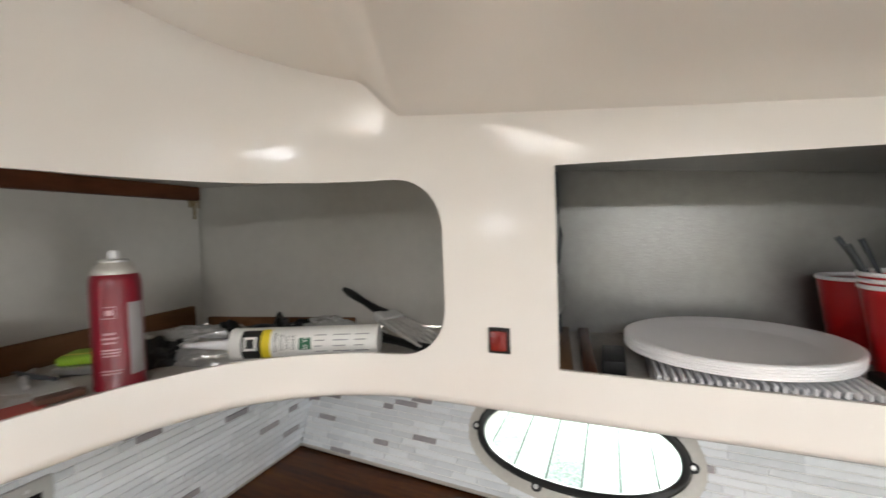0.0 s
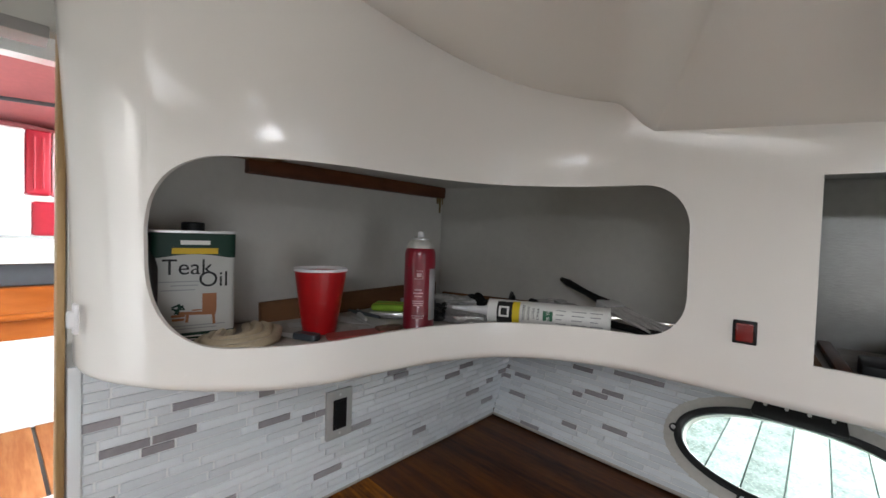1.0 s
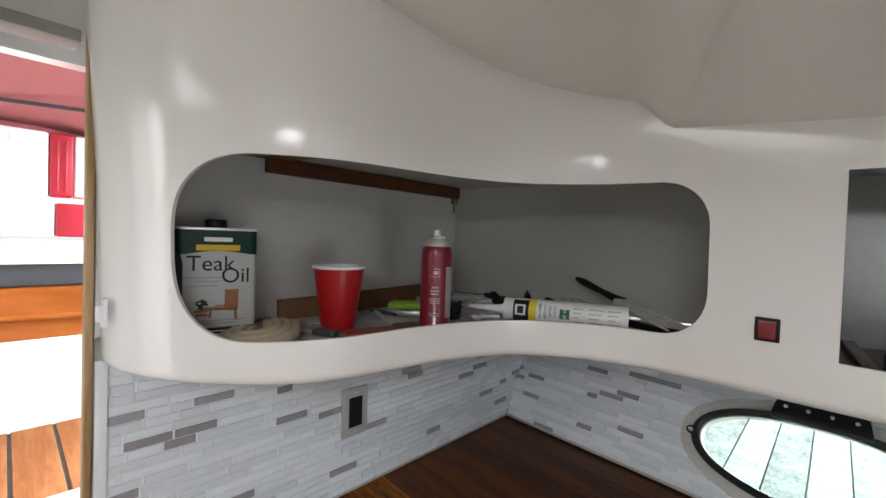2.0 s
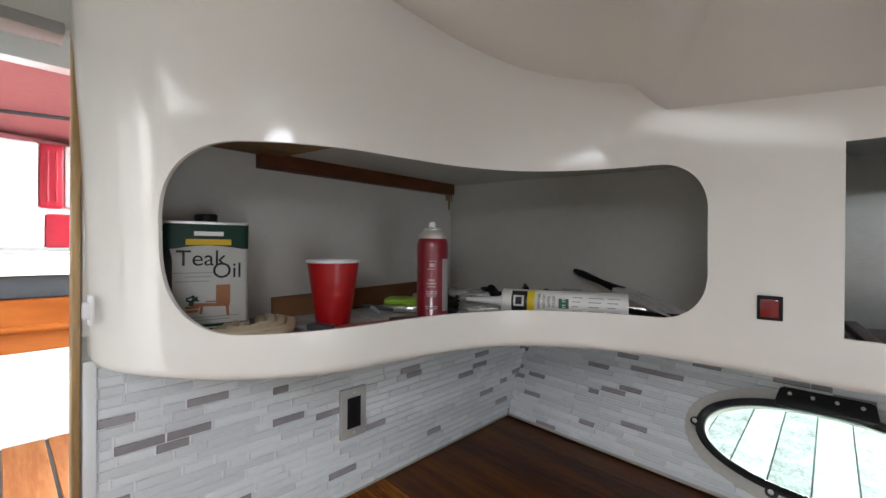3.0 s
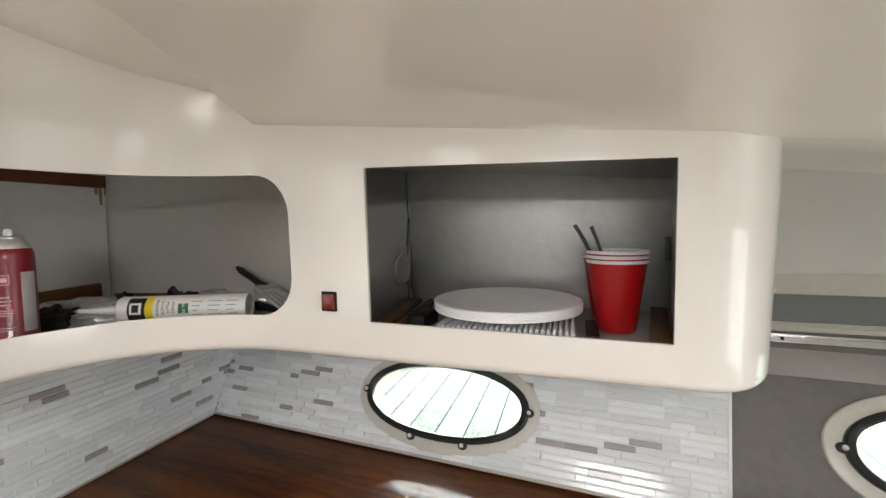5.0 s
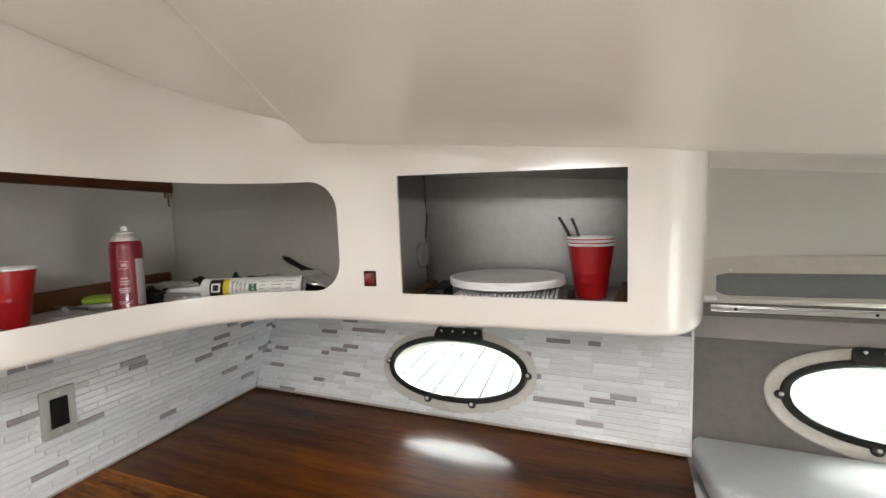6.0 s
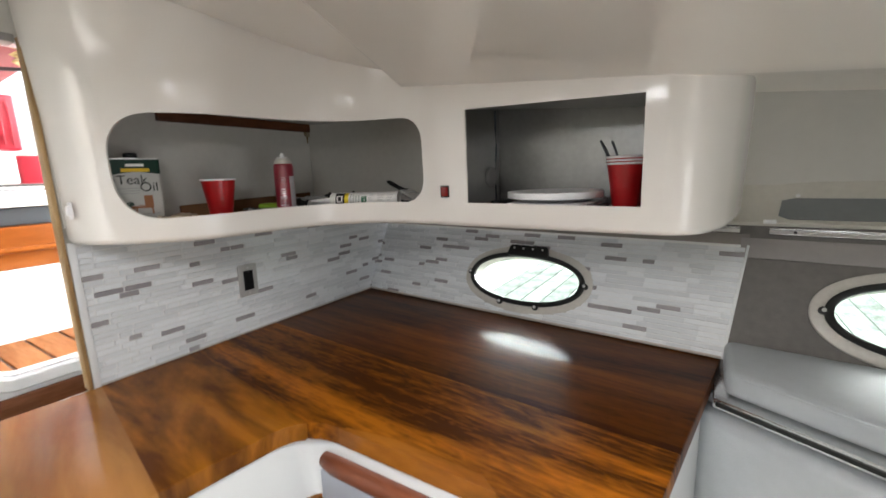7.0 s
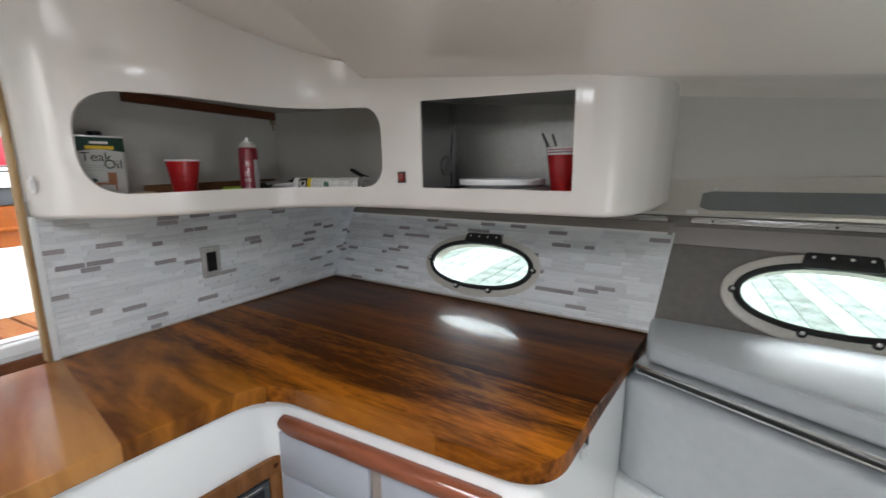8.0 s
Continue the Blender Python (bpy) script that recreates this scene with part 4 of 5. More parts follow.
for x, z, w in ((-0.02, 0.0135, 0.06), (-0.02, 0.0085, 0.045), (0.04, 0.011, 0.018)):
    part("text_bar", box(w, 0.0006, 0.0018, (x, -0.0011, z), 0, 1), LABELWHITE, can)
# printed garden chair and plant
for x, z, w, h, a in ((0.020, 0.064, 0.020, 0.030, 0), (0.004, 0.0485, 0.050, 0.005, 3), (-0.010, 0.042, 0.004, 0.014, 6), (0.026, 0.040, 0.004, 0.020, -6), (0.005, 0.0535, 0.018, 0.002, 0), (-0.022, 0.046, 0.018, 0.004, 0), (-0.022, 0.040, 0.016, 0.004, 0)):
    part("printed_chair", box(w, 0.0007, h, (x, -0.0010, z), 0, 1, rot=Euler((0, radians(a), 0)).to_matrix()), CHAIRINK, can)
for k in range(9):
    part("printed_leaf", box(0.010, 0.0006, 0.0026, (-0.022 + 0.004 * math.cos(k * 0.7), -0.0009, 0.056 + 0.005 * math.sin(k * 1.9)), 0, 1, rot=Euler((0, radians(40 * k), 0)).to_matrix()), GREEN, can)

# Bottle shape made up for the darkness at the tin's left end.
bottle = thing("bottle", (-0.912, -0.058, 1.341), "dark bottle shape added for the darkness beside the oil tin", "bottle")
part("body", lathe([(0.024, 0.0), (0.027, 0.003), (0.027, 0.120), (0.024, 0.135), (0.015, 0.145)], 28), mat("tin_side_dark", (0.012, 0.013, 0.012), 0.35, vary=0.1), bottle)
part("cap", lathe([(0.016, 0.144), (0.016, 0.168), (0.014, 0.171), (0.006, 0.172)], 24), BLACK, bottle, "black screw cap")


def cup_shape(h=0.118, r0=0.030, r1=0.0455):
    prof = [(r0 - 0.001, 0.0), (r0, 0.003)]
    for k in range(1, 13):
        f = k / 12
        z = 0.003 + (h - 0.010) * f
        r = r0 + (r1 - r0) * f
        if k in (2, 4, 6):
            prof += [(r - 0.00005, z - 0.003), (r + 0.00008, z), (r - 0.00002, z + 0.003)]
        else:
            prof.append((r, z))
    inner = [(r1 - 0.0015, h - 0.006), (r0 - 0.0012, 0.004), (0.001, 0.0035)]
    return prof, inner


def make_cup(at, label, tilt=(0, 0, 0), rims=1):
    c = thing("plastic_cup", at, label, "cup", "red plastic cups", m=pose(*at, *tilt))
    prof, inner = cup_shape()
    part("shell", lathe(prof), REDPLASTIC, c)
    part("lining", lathe(inner, 40, False), WHITEPLASTIC, c, "white inside")
    for k in range(rims):
        z = 0.1105 + 0.0076 * k
        rr = 0.0458 + 0.0006 * k
        part("rim", lathe([(rr - 0.002, z), (rr + 0.0012, z + 0.001), (rr + 0.0022, z + 0.0035), (rr + 0.001, z + 0.006), (rr - 0.0012, z + 0.0055), (rr - 0.0025, z + 0.002)], 40, False), WHITEPLASTIC, c, "white rolled rim")
        if k:
            part("nested_wall", lathe([(rr - 0.0005, z - 0.004), (rr + 0.0003, z + 0.001)], 40, False), REDPLASTIC, c)
    return c


make_cup((-0.838, 0.199, 1.341), "red plastic party cup with a white rim on the shelf")
make_cup((0.217, 0.637, 1.348), "stack of red plastic cups holding dark forks", rims=3)
make_cup((0.214, 0.742, 1.348), "red plastic party cup behind the stacked cups")


def utensil(pts, name="fork"):
    u = thing(name, pts[0], "dark plastic fork standing in the cup", "cutlery", "cutlery in the cup")
    o = Vector(pts[0])
    part("handle", tube([Vector(p) - o for p in pts], [0.0024, 0.0024, 0.0030, 0.0034], 8), DARKGREY, u)


utensil([(0.208, 0.640, 1.40), (0.181, 0.643, 1.465), (0.165, 0.644, 1.498), (0.151, 0.645, 1.521)])
utensil([(0.204, 0.630, 1.40), (0.182, 0.632, 1.462), (0.168, 0.634, 1.490), (0.157, 0.636, 1.512)])
utensil([(0.212, 0.650, 1.40), (0.197, 0.652, 1.465), (0.187, 0.653, 1.496), (0.178, 0.655, 1.518)])

spray = thing("spray_can", (-0.744, 0.359, 1.341), "red aerosol can with a cream nozzle, standing on the shelf", "spray can")
spray.matrix_basis = pose(-0.744, 0.359, 1.341, 0, 0, -20)
CAN_RED = mat("can_red", (0.21, 0.006, 0.018), 0.3, coat=0.4, vary=0.05)
part("body", lathe([(0.028, 0.0), (0.0310, 0.002), (0.0310, 0.006), (0.0300, 0.008), (0.0300, 0.138), (0.0296, 0.146), (0.0282, 0.153), (0.0258, 0.157)], 48), CAN_RED, spray)
part("shoulder", lathe([(0.0262, 0.1565), (0.0260, 0.160), (0.0225, 0.167), (0.0178, 0.171), (0.0165, 0.173)], 40), mat("can_shoulder", (0.62, 0.60, 0.55), 0.35, metal=0.3, vary=0.04), spray, "cream shoulder")
part("crimp", lathe([(0.0168, 0.172), (0.0172, 0.175), (0.014, 0.177), (0.006, 0.177)], 32), STEEL, spray)
part("nozzle", lathe([(0.0065, 0.176), (0.0065, 0.184), (0.0050, 0.188), (0.002, 0.189)], 20), WHITEPLASTIC, spray, "cream nozzle")


def wrap(name, a0, a1, z0, z1, r, material, parent, n=10):
    bm = bmesh.new()
    lo_ = [bm.verts.new((r * math.cos(a0 + (a1 - a0) * k / n), r * math.sin(a0 + (a1 - a0) * k / n), z0)) for k in range(n + 1)]
    hi_ = [bm.verts.new((v.co.x, v.co.y, z1)) for v in lo_]
    for k in range(n):
        bm.faces.new((lo_[k], lo_[k + 1], hi_[k + 1], hi_[k]))
    return part(name, bm, material, parent)


PINKINK, SILVERINK = ink("pale_pink_ink", (0.62, 0.36, 0.38)), ink("silver_print", (0.40, 0.38, 0.38))
wrap("badge", -0.78, -0.22, 0.0985, 0.0997, 0.0302, PINKINK, spray, 8)
wrap("badge", -0.66, -0.22, 0.1135, 0.1147, 0.0302, PINKINK, spray, 8)
wrap("badge", -0.62, -0.32, 0.1030, 0.1100, 0.0302, PINKINK, spray, 8)
wrap("badge", -0.25, -0.22, 0.0985, 0.1147, 0.0302, PINKINK, spray, 1)
for z, h, a, w in ((0.077, 0.003, -0.5, 0.45), (0.071, 0.0025, -0.5, 0.6), (0.065, 0.0025, -0.5, 0.5), (0.056, 0.002, -0.5, 0.7), (0.052, 0.002, -0.5, 0.7), (0.048, 0.002, -0.5, 0.6), (0.028, 0.002, -0.5, 0.8), (0.024, 0.002, -0.5, 0.7)):
    wrap("text_bar", a - w / 2, a + w / 2, z, z + h, 0.0302, PINKINK, spray, 8)
wrap("side_panel", 0.22, 0.95, 0.020, 0.118, 0.0302, SILVERINK, spray, 10)

# caulking tube lying along the lip
A, B = Vector((-0.657, 0.474, 1.375)), Vector((-0.447, 0.560, 1.375))
ax = (B - A).normalized()
tubeob = thing("caulk_tube", tuple(A), "white cartridge of caulk with a cone nozzle, lying on the shelf", "caulk", m=Matrix.Translation(A) @ ax.to_track_quat("Z", "Y").to_matrix().to_4x4())
TL = (B - A).length
part("barrel", lathe([(0.0245, 0.0), (0.0252, 0.002), (0.0246, 0.004), (0.0246, TL - 0.003), (0.0250, TL), (0.0235, TL), (0.0235, TL - 0.006), (0.001, TL - 0.006)], 40), LABELWHITE, tubeob)
part("nozzle", lathe([(0.012, 0.0), (0.0085, -0.012), (0.0035, -0.078), (0.0015, -0.079)], 20), WHITEPLASTIC, tubeob, "cone nozzle")
tocam = (Vector((-0.10, -0.2, 1.5)) - (A + B) / 2)
lc = tubeob.matrix_basis.to_3x3().inverted() @ tocam
a_mid = math.atan2(lc.y, lc.x)
for z0, z1, aw, m_ in ((0.020, 0.050, 2.0, INK), (0.050, 0.064, 2.2, ink("label_yellow", (0.75, 0.58, 0.03))), (0.108, 0.126, 0.75, ink("label_green", (0.03, 0.13, 0.07)))):
    wrap("label_block", a_mid - aw / 2, a_mid + aw / 2, z0, z1, 0.0249, m_, tubeob, 10)
for k in range(4):
    for z0, z1 in ((0.132, 0.150), (0.160, 0.186), (0.192, 0.214)):
        a = a_mid - 0.55 + 0.34 * k
        wrap("text_bar", a, a + 0.07, z0, z1 - 0.004 * (k % 3), 0.0249, GREYINK, tubeob, 2)
wrap("logo_patch", a_mid - 0.5, a_mid + 0.35, 0.024, 0.044, 0.0251, LABELWHITE, tubeob, 6)
wrap("logo_patch", a_mid - 0.35, a_mid + 0.2, 0.028, 0.040, 0.0253, INK, tubeob, 6)

up = 1 if (tubeob.matrix_basis.to_3x3() @ Vector((-math.sin(a_mid), math.cos(a_mid), 0))).z > 0 else -1


def around(text, size, z, material, a0):
    """Lettering that runs up round the tube."""
    ob = letters(text, size, material, tubeob, Matrix())
    width = max(v.co.x for v in ob.data.vertices)
    for v in ob.data.vertices:
        a = a0 + up * (v.co.x - width / 2) / 0.0251
        rad = 0.0251 + v.co.z
        v.co = Vector((rad * math.cos(a), rad * math.sin(a), z - v.co.y))


for word, z in (("PAINTERS", 0.0745), ("ACRYLIC", 0.0835), ("LATEX", 0.0925), ("CAULK", 0.1015)):
    around(word, 0.0070, z, INK, a_mid + up * 0.12)
around("35 YR", 0.0085, 0.1205, LABELWHITE, a_mid + up * 0.05)

# brushes beyond the caulk tube
BRISTLE = mat("grey_bristle", (0.45, 0.44, 0.42), 0.7, vary=0.25, scale=40, bump=0.6, bump_scale=150)


def make_brush(tip, ferrule, end, label, width=0.045):
    tip, ferrule, end = Vector(tip), Vector(ferrule), Vector(end)
    d = (end - ferrule).normalized()
    br = thing("paint_brush", tuple(ferrule), label, "brush", "paint brushes", m=Matrix.Translation(ferrule) @ d.to_track_quat("Z", "X").to_matrix().to_4x4())
    L, T = (end - ferrule).length, (tip - ferrule).length
    hb = tube([(0, 0, 0.02), (0, 0, 0.05), (0, 0, L * 0.5), (0, 0, L * 0.85), (0, 0, L)], [0.011, 0.008, 0.0065, 0.0085, 0.005], 12)
    part("handle", hb, BLACK, br, "black handle")
    part("ferrule", box(0.016, width * 0.92, 0.034, (0, 0, 0.010), 0.003), STEEL, br, "steel ferrule")
    for k in range(9):
        y = (k - 4) / 9 * width
        part("bristles", tube([(0, y, 0), (0.002 * (-1) ** k, y * 1.1, -T * 0.6), (0.004 * (-1) ** k, y * 1.25, -T - 0.004 * (k % 3))], [0.0045, 0.0045, 0.0018], 6), BRISTLE, br)
    return br


make_brush((-0.375, 0.590, 1.366), (-0.475, 0.652, 1.388), (-0.628, 0.728, 1.428), "paint brush with splayed grey bristles and a raised black handle", 0.05)
make_brush((-0.600, 0.66, 1.352), (-0.52, 0.655, 1.356), (-0.335, 0.560, 1.362), "paint brush with a long black handle lying on the shelf", 0.04)

# heap of wrapped fittings by the spray can
SILVER = mat("crumpled_foil", (0.55, 0.55, 0.54), 0.3, metal=0.8, vary=0.2, scale=30, bump=0.8, bump_scale=90)
CLEARBAG = mat("plastic_bag", (0.36, 0.36, 0.35), 0.25, coat=0.6, vary=0.25, scale=20, bump=0.9, bump_scale=60)


def crumple(name, at, size, material, label, category, seed, turn=0):
    bm = bmesh.new()
    bmesh.ops.create_icosphere(bm, subdivisions=4, radius=1)
    for v in bm.verts:
        n = noise.noise(v.co * 2.1 + Vector((seed, 3, 1))) * 0.35 + noise.noise(v.co * 5.5 + Vector((1, seed, 2))) * 0.14
        v.co = v.co * (1 + n)
        v.co.z = max(v.co.z, -0.55)
        v.co = Vector((v.co.x * size[0], v.co.y * size[1], (v.co.z + 0.55) * size[2]))
    return tagged(part(name, bm, material, m=pose(*at, 0, 0, turn), smooth=28), label, category)


crumple("plastic_bag", (-0.80, 0.505, 1.3405), (0.105, 0.045, 0.030), CLEARBAG, "crumpled clear plastic bag of fittings on the shelf", "bag", 4, 30)
crumple("foil_packet", (-0.715, 0.475, 1.3405), (0.065, 0.026, 0.024), SILVER, "crumpled silver packet beside the caulk tube", "packet", 9, 20)
crumple("rag", (-0.690, 0.610, 1.3405), (0.12, 0.05, 0.022), mat("dark_rag", (0.02, 0.02, 0.022), 0.8, vary=0.3, scale=20, bump=0.6, bump_scale=80), "dark crumpled rag behind the caulk tube", "rag", 14, 15)
crumple("plastic_bag", (-0.60, 0.62, 1.3405), (0.08, 0.04, 0.034), CLEARBAG, "crumpled clear plastic bag behind the caulk tube", "bag", 21, -10)
crumple("rag", (-0.80, 0.445, 1.3405), (0.045, 0.035, 0.026), mat("black_rag", (0.012, 0.012, 0.012), 0.8, vary=0.3, scale=20), "small dark rag beside the spray can", "rag", 31, 0)
for p, q in (((-0.77, 0.60, 1.362), (-0.69, 0.515, 1.368)), ((-0.86, 0.56, 1.360), (-0.76, 0.54, 1.372)), ((-0.70, 0.66, 1.366), (-0.58, 0.60, 1.362)), ((-0.90, 0.50, 1.358), (-0.84, 0.60, 1.362))):
    t_ = thing("marker_pen", p, "dark pen lying among the clutter", "pen", "pens on the shelf")
    part("barrel", tube([(0, 0, 0), Vector(q) - Vector(p)], 0.0055, 10), BLACK, t_)
    part("cap", tube([(Vector(q) - Vector(p)) * 0.68, (Vector(q) - Vector(p)) * 1.02], 0.0063, 10), DARKGREY, t_)

rnd_ = random.Random(12)
for k in range(16):
    f = k / 15
    x, y = -0.86 + 0.33 * f + rnd_.uniform(-0.02, 0.02), 0.49 + 0.16 * f + rnd_.uniform(-0.05, 0.03)
    if k % 3 == 1:
        crumple("foil_packet", (x, y, 1.3405 + 0.008 * (k % 2)), (rnd_.uniform(0.025, 0.045), 0.014, rnd_.uniform(0.014, 0.026)), SILVER, "small crumpled silver wrapper in the clutter", "packet", 40 + k, rnd_.uniform(0, 180))
    else:
        crumple("plastic_scrap", (x, y, 1.3405 + 0.008 * (k % 2)), (rnd_.uniform(0.03, 0.055), 0.012, rnd_.uniform(0.016, 0.030)), BLACK, "black plastic scrap in the clutter on the shelf", "scrap", 60 + k, rnd_.uniform(0, 180))

sponge = thing("sponge_pack", (-0.862, 0.405, 1.358), "lime green and yellow scouring pads in a pack", "sponge", m=pose(-0.862, 0.400, 1.3415, 0, 0, 38))
part("packet", box(0.10, 0.065, 0.014, (0, 0, 0.007), 0.004), SILVER, sponge, "silver backing")
part("pad", box(0.092, 0.058, 0.014, (0, 0, 0.0215), 0.005, 3), mat("lime_pad", (0.30, 0.52, 0.04), 0.8, vary=0.15, scale=30, bump=0.5, bump_scale=300), sponge, "lime green pad")
part("stripe", box(0.093, 0.016, 0.0145, (0, -0.012, 0.0215), 0.004, 2), mat("yellow_pad", (0.70, 0.66, 0.10), 0.8, vary=0.1), sponge, "yellow stripe")

# coil of beige hose by the tin
coil = thing("hose_coil", (0, 0, 0), "bundle of bent beige plastic hose on the shelf", "hose", m=pose(-0.840, 0.055, 1.3405, 0, 0, -22))
BEIGE = mat("beige_hose", (0.50, 0.41, 0.28), 0.5, vary=0.1, scale=15)
for r, z in ((0.018, 0.012), (0.035, 0.015), (0.052, 0.013), (0.069, 0.009)):
    part("loop", tube([(-0.055 + 0.008 * (r * 40 % 1), -0.55 * r, z)] + [(0.95 * r * math.cos(a) - 0.005, 0.85 * r * math.sin(a), z + 0.004 * math.sin(a)) for a in [-1.35 + 2.5 * k / 16 for k in range(17)]] + [(-0.035, 0.9 * r, z + 0.004), (-0.065, 0.75 * r, z + 0.002)], 0.0080, 10), BEIGE, coil)

scraper = thing("scraper", (-0.752, 0.21, 1.3415), "flat red plastic scraper lying on the shelf", "scraper", m=pose(-0.772, 0.228, 1.3415, 0, 0, 78))
part("blade", prism(rounded([(-0.055, -0.018), (0.05, -0.028), (0.062, 0.020), (-0.045, 0.022)], [0.008] * 4, 4), 0, 0.004, 0.001, 1), mat("red_scraper", (0.36, 0.05, 0.04), 0.4, vary=0.1), scraper)
part("handle", prism(rounded([(0.045, -0.012), (0.095, -0.010), (0.095, 0.010), (0.045, 0.012)], [0.004] * 4, 4), 0.003, 0.010, 0.003, 2), mat("brown_handle", (0.12, 0.06, 0.04), 0.5, vary=0.1), scraper, "brown handle")
knife = thing("putty_knife", (-0.825, 0.145, 1.3415), "grey putty knife lying behind the coil", "knife", m=pose(-0.822, 0.145, 1.3415, 0, 0, 20))
part("blade", prism([(-0.045, -0.006), (0.0, -0.012), (0.0, 0.012), (-0.045, 0.006)], 0.001, 0.003), STEEL, knife)
part("handle", prism(rounded([(0.0, -0.011), (0.045, -0.009), (0.045, 0.009), (0.0, 0.011)], [0.003] * 4, 4), 0, 0.010, 0.003, 2), DARKGREY, knife, "dark handle")
for x, y, a, w, l in ((-0.885, 0.300, 35, 0.05, 0.10), (-0.845, 0.320, -12, 0.04, 0.11), (-0.90, 0.22, 70, 0.03, 0.09), (-0.79, 0.30, 55, 0.03, 0.08)):
    tagged(part("paper_slip", box(l, w, 0.0012, (0, 0, 0), 0), mat("grey_paper", (0.50, 0.49, 0.47), 0.7, vary=0.12, scale=20), m=pose(x, y, 1.3415 + 0.0015 * (a % 5), 1, 1, a)), "grey paper slip lying on the shelf", "paper", "papers on the shelf")
tongs = thing("pliers", (-0.87, 0.31, 1.350), "steel snips lying open on the papers", "tool")
part("jaw", tube([(0.05, -0.02, 0.004), (0, 0, 0.006), (-0.045, 0.03, 0.004)], [0.003, 0.005, 0.002], 8), STEEL, tongs)
part("jaw", tube([(0.055, 0.01, 0.006), (0, 0, 0.008), (-0.05, 0.01, 0.005)], [0.003, 0.005, 0.002], 8), DARKGREY, tongs)

# square locker: boards, rack and plates
BATTENWOOD = wood("batten_wood", (0.10, 0.052, 0.026), (0.22, 0.125, 0.065), "y", 3, 0.6, 0.1, 0.3, 9)
for x0, y0, x1, y1, w in ((-0.165, 0.53, -0.195, 0.80, 0.028), (-0.130, 0.53, -0.155, 0.80, 0.018), (0.262, 0.52, 0.312, 0.80, 0.030)):
    d = Vector((x1 - x0, y1 - y0))
    tagged(part("locker_batten", box(w, d.length, 0.012, (0, 0, 0), 0.002), DARKWOOD if w < 0.02 else BATTENWOOD, m=pose((x0 + x1) / 2, (y0 + y1) / 2, 1.3515, 0, 0, -math.degrees(math.atan2(d.x, d.y)))), "wooden batten on the locker floor", "batten", "locker battens")
GREYTRAY = mat("grey_tray", (0.42, 0.43, 0.45), 0.5, vary=0.08)
rack = thing("plate_rack", (0.045, 0.643, 1.3455), "grey ribbed tray under the plates", "tray")
for k in range(25):
    part("rib", box(0.0052, 0.240, 0.008, (-0.102 + 0.0085 * k, 0, 0.019), 0.0015, 1), WHITEPLASTIC, rack)
part("tray_base", box(0.215, 0.250, 0.0145, (0, 0, 0.0076), 0.003, 1), GREYTRAY, rack)
tagged(part("black_box", box(0.030, 0.08, 0.026, (-0.105, 0.595, 1.359), 0.003), BLACK), "small black box beside the plate tray", "box")
tagged(part("black_box", box(0.016, 0.10, 0.020, (0.176, 0.570, 1.356), 0.003), BLACK), "narrow black strip beside the plate tray", "box")
for k in range(5):
    zz = 1.3690 + 0.0031 * k
    R = 0.1280 - 0.0005 * (k % 2)
    prof = [(0.080, 0.0), (0.092, 0.001), (0.106, 0.0055), (R - 0.004, 0.0085), (R - 0.0008, 0.0095), (R, 0.0110), (R - 0.0008, 0.0126), (R - 0.0035, 0.0138), (R - 0.010, 0.0136), (0.104, 0.0092), (0.094, 0.0055), (0.086, 0.0045), (0.001, 0.0042)]
    tagged(part("plate", lathe(prof, 72), WHITEPLASTIC, smooth=22, m=pose(0.037 + 0.0008 * (k % 2), 0.634 - 0.0006 * k, zz)), "white plastic plate in a stack", "plate", "stacked plates")
tagged(part("cable", tube([(-0.192, 0.745, 1.64), (-0.190, 0.742, 1.58), (-0.186, 0.74, 1.53), (-0.192, 0.745, 1.48), (-0.190, 0.74, 1.43), (-0.190, 0.745, 1.36)], 0.003, 8), DARKGREY), "thin grey cable hanging down the locker's side", "cable")
tagged(part("cable_grommet", lathe([(0.030, 0), (0.033, 0.003), (0.033, 0.006), (0.026, 0.007), (0.022, 0.004), (0.001, 0.003)], 28), mat("grommet_grey", (0.25, 0.25, 0.24), 0.4, vary=0.1), m=pose(-0.190, 0.70, 1.435, 0, 90, -8)), "round grey grommet in the locker's side", "grommet")
tagged(part("locker_latch", box(0.006, 0.014, 0.042, (0, 0, 0), 0.002), DARKGREY, m=pose(0.305, 0.70, 1.478, 0, 0, 11)), "black latch in the locker's side", "latch")

# ---- cockpit details ----
for k in range(13):
    y = -0.95 + 0.135 * k
    bmp = box(1.03, 0.123, 0.010, (0, 0, 0), 0.0015, 1)
    p = part("plank", bmp, TEAKDECK, bpy.data.objects["cockpit_sole"], m=pose(-2.08, y, 0.659))
for y in (-0.32, -0.21, -0.066, -0.038, 0.025, 0.061, 0.131, 0.164, 0.197):
    part("channel", tube([(-2.655, y, 1.67), (-2.648, y, 1.78), (-2.655, y, 1.885)], 0.004, 8), REDVINYL if y > 0.07 or -0.13 < y < -0.02 else WHITEVINYL, cockpit_seat, m=kinv.copy())
kbox("sill_board", -1.60, -1.545, -0.9, 0.66, 0.60, 0.765, WHITE)
tagged(part("threshold_board", box(0.02, 1.4, 0.065, (-1.515, -0.2, 0.733), 0.004), wood("threshold_teak", (0.14, 0.05, 0.02), (0.26, 0.10, 0.05), "y", 2, 0.4, 0.3)), "red-brown teak board below the cockpit sill", "threshold", kind="structure")
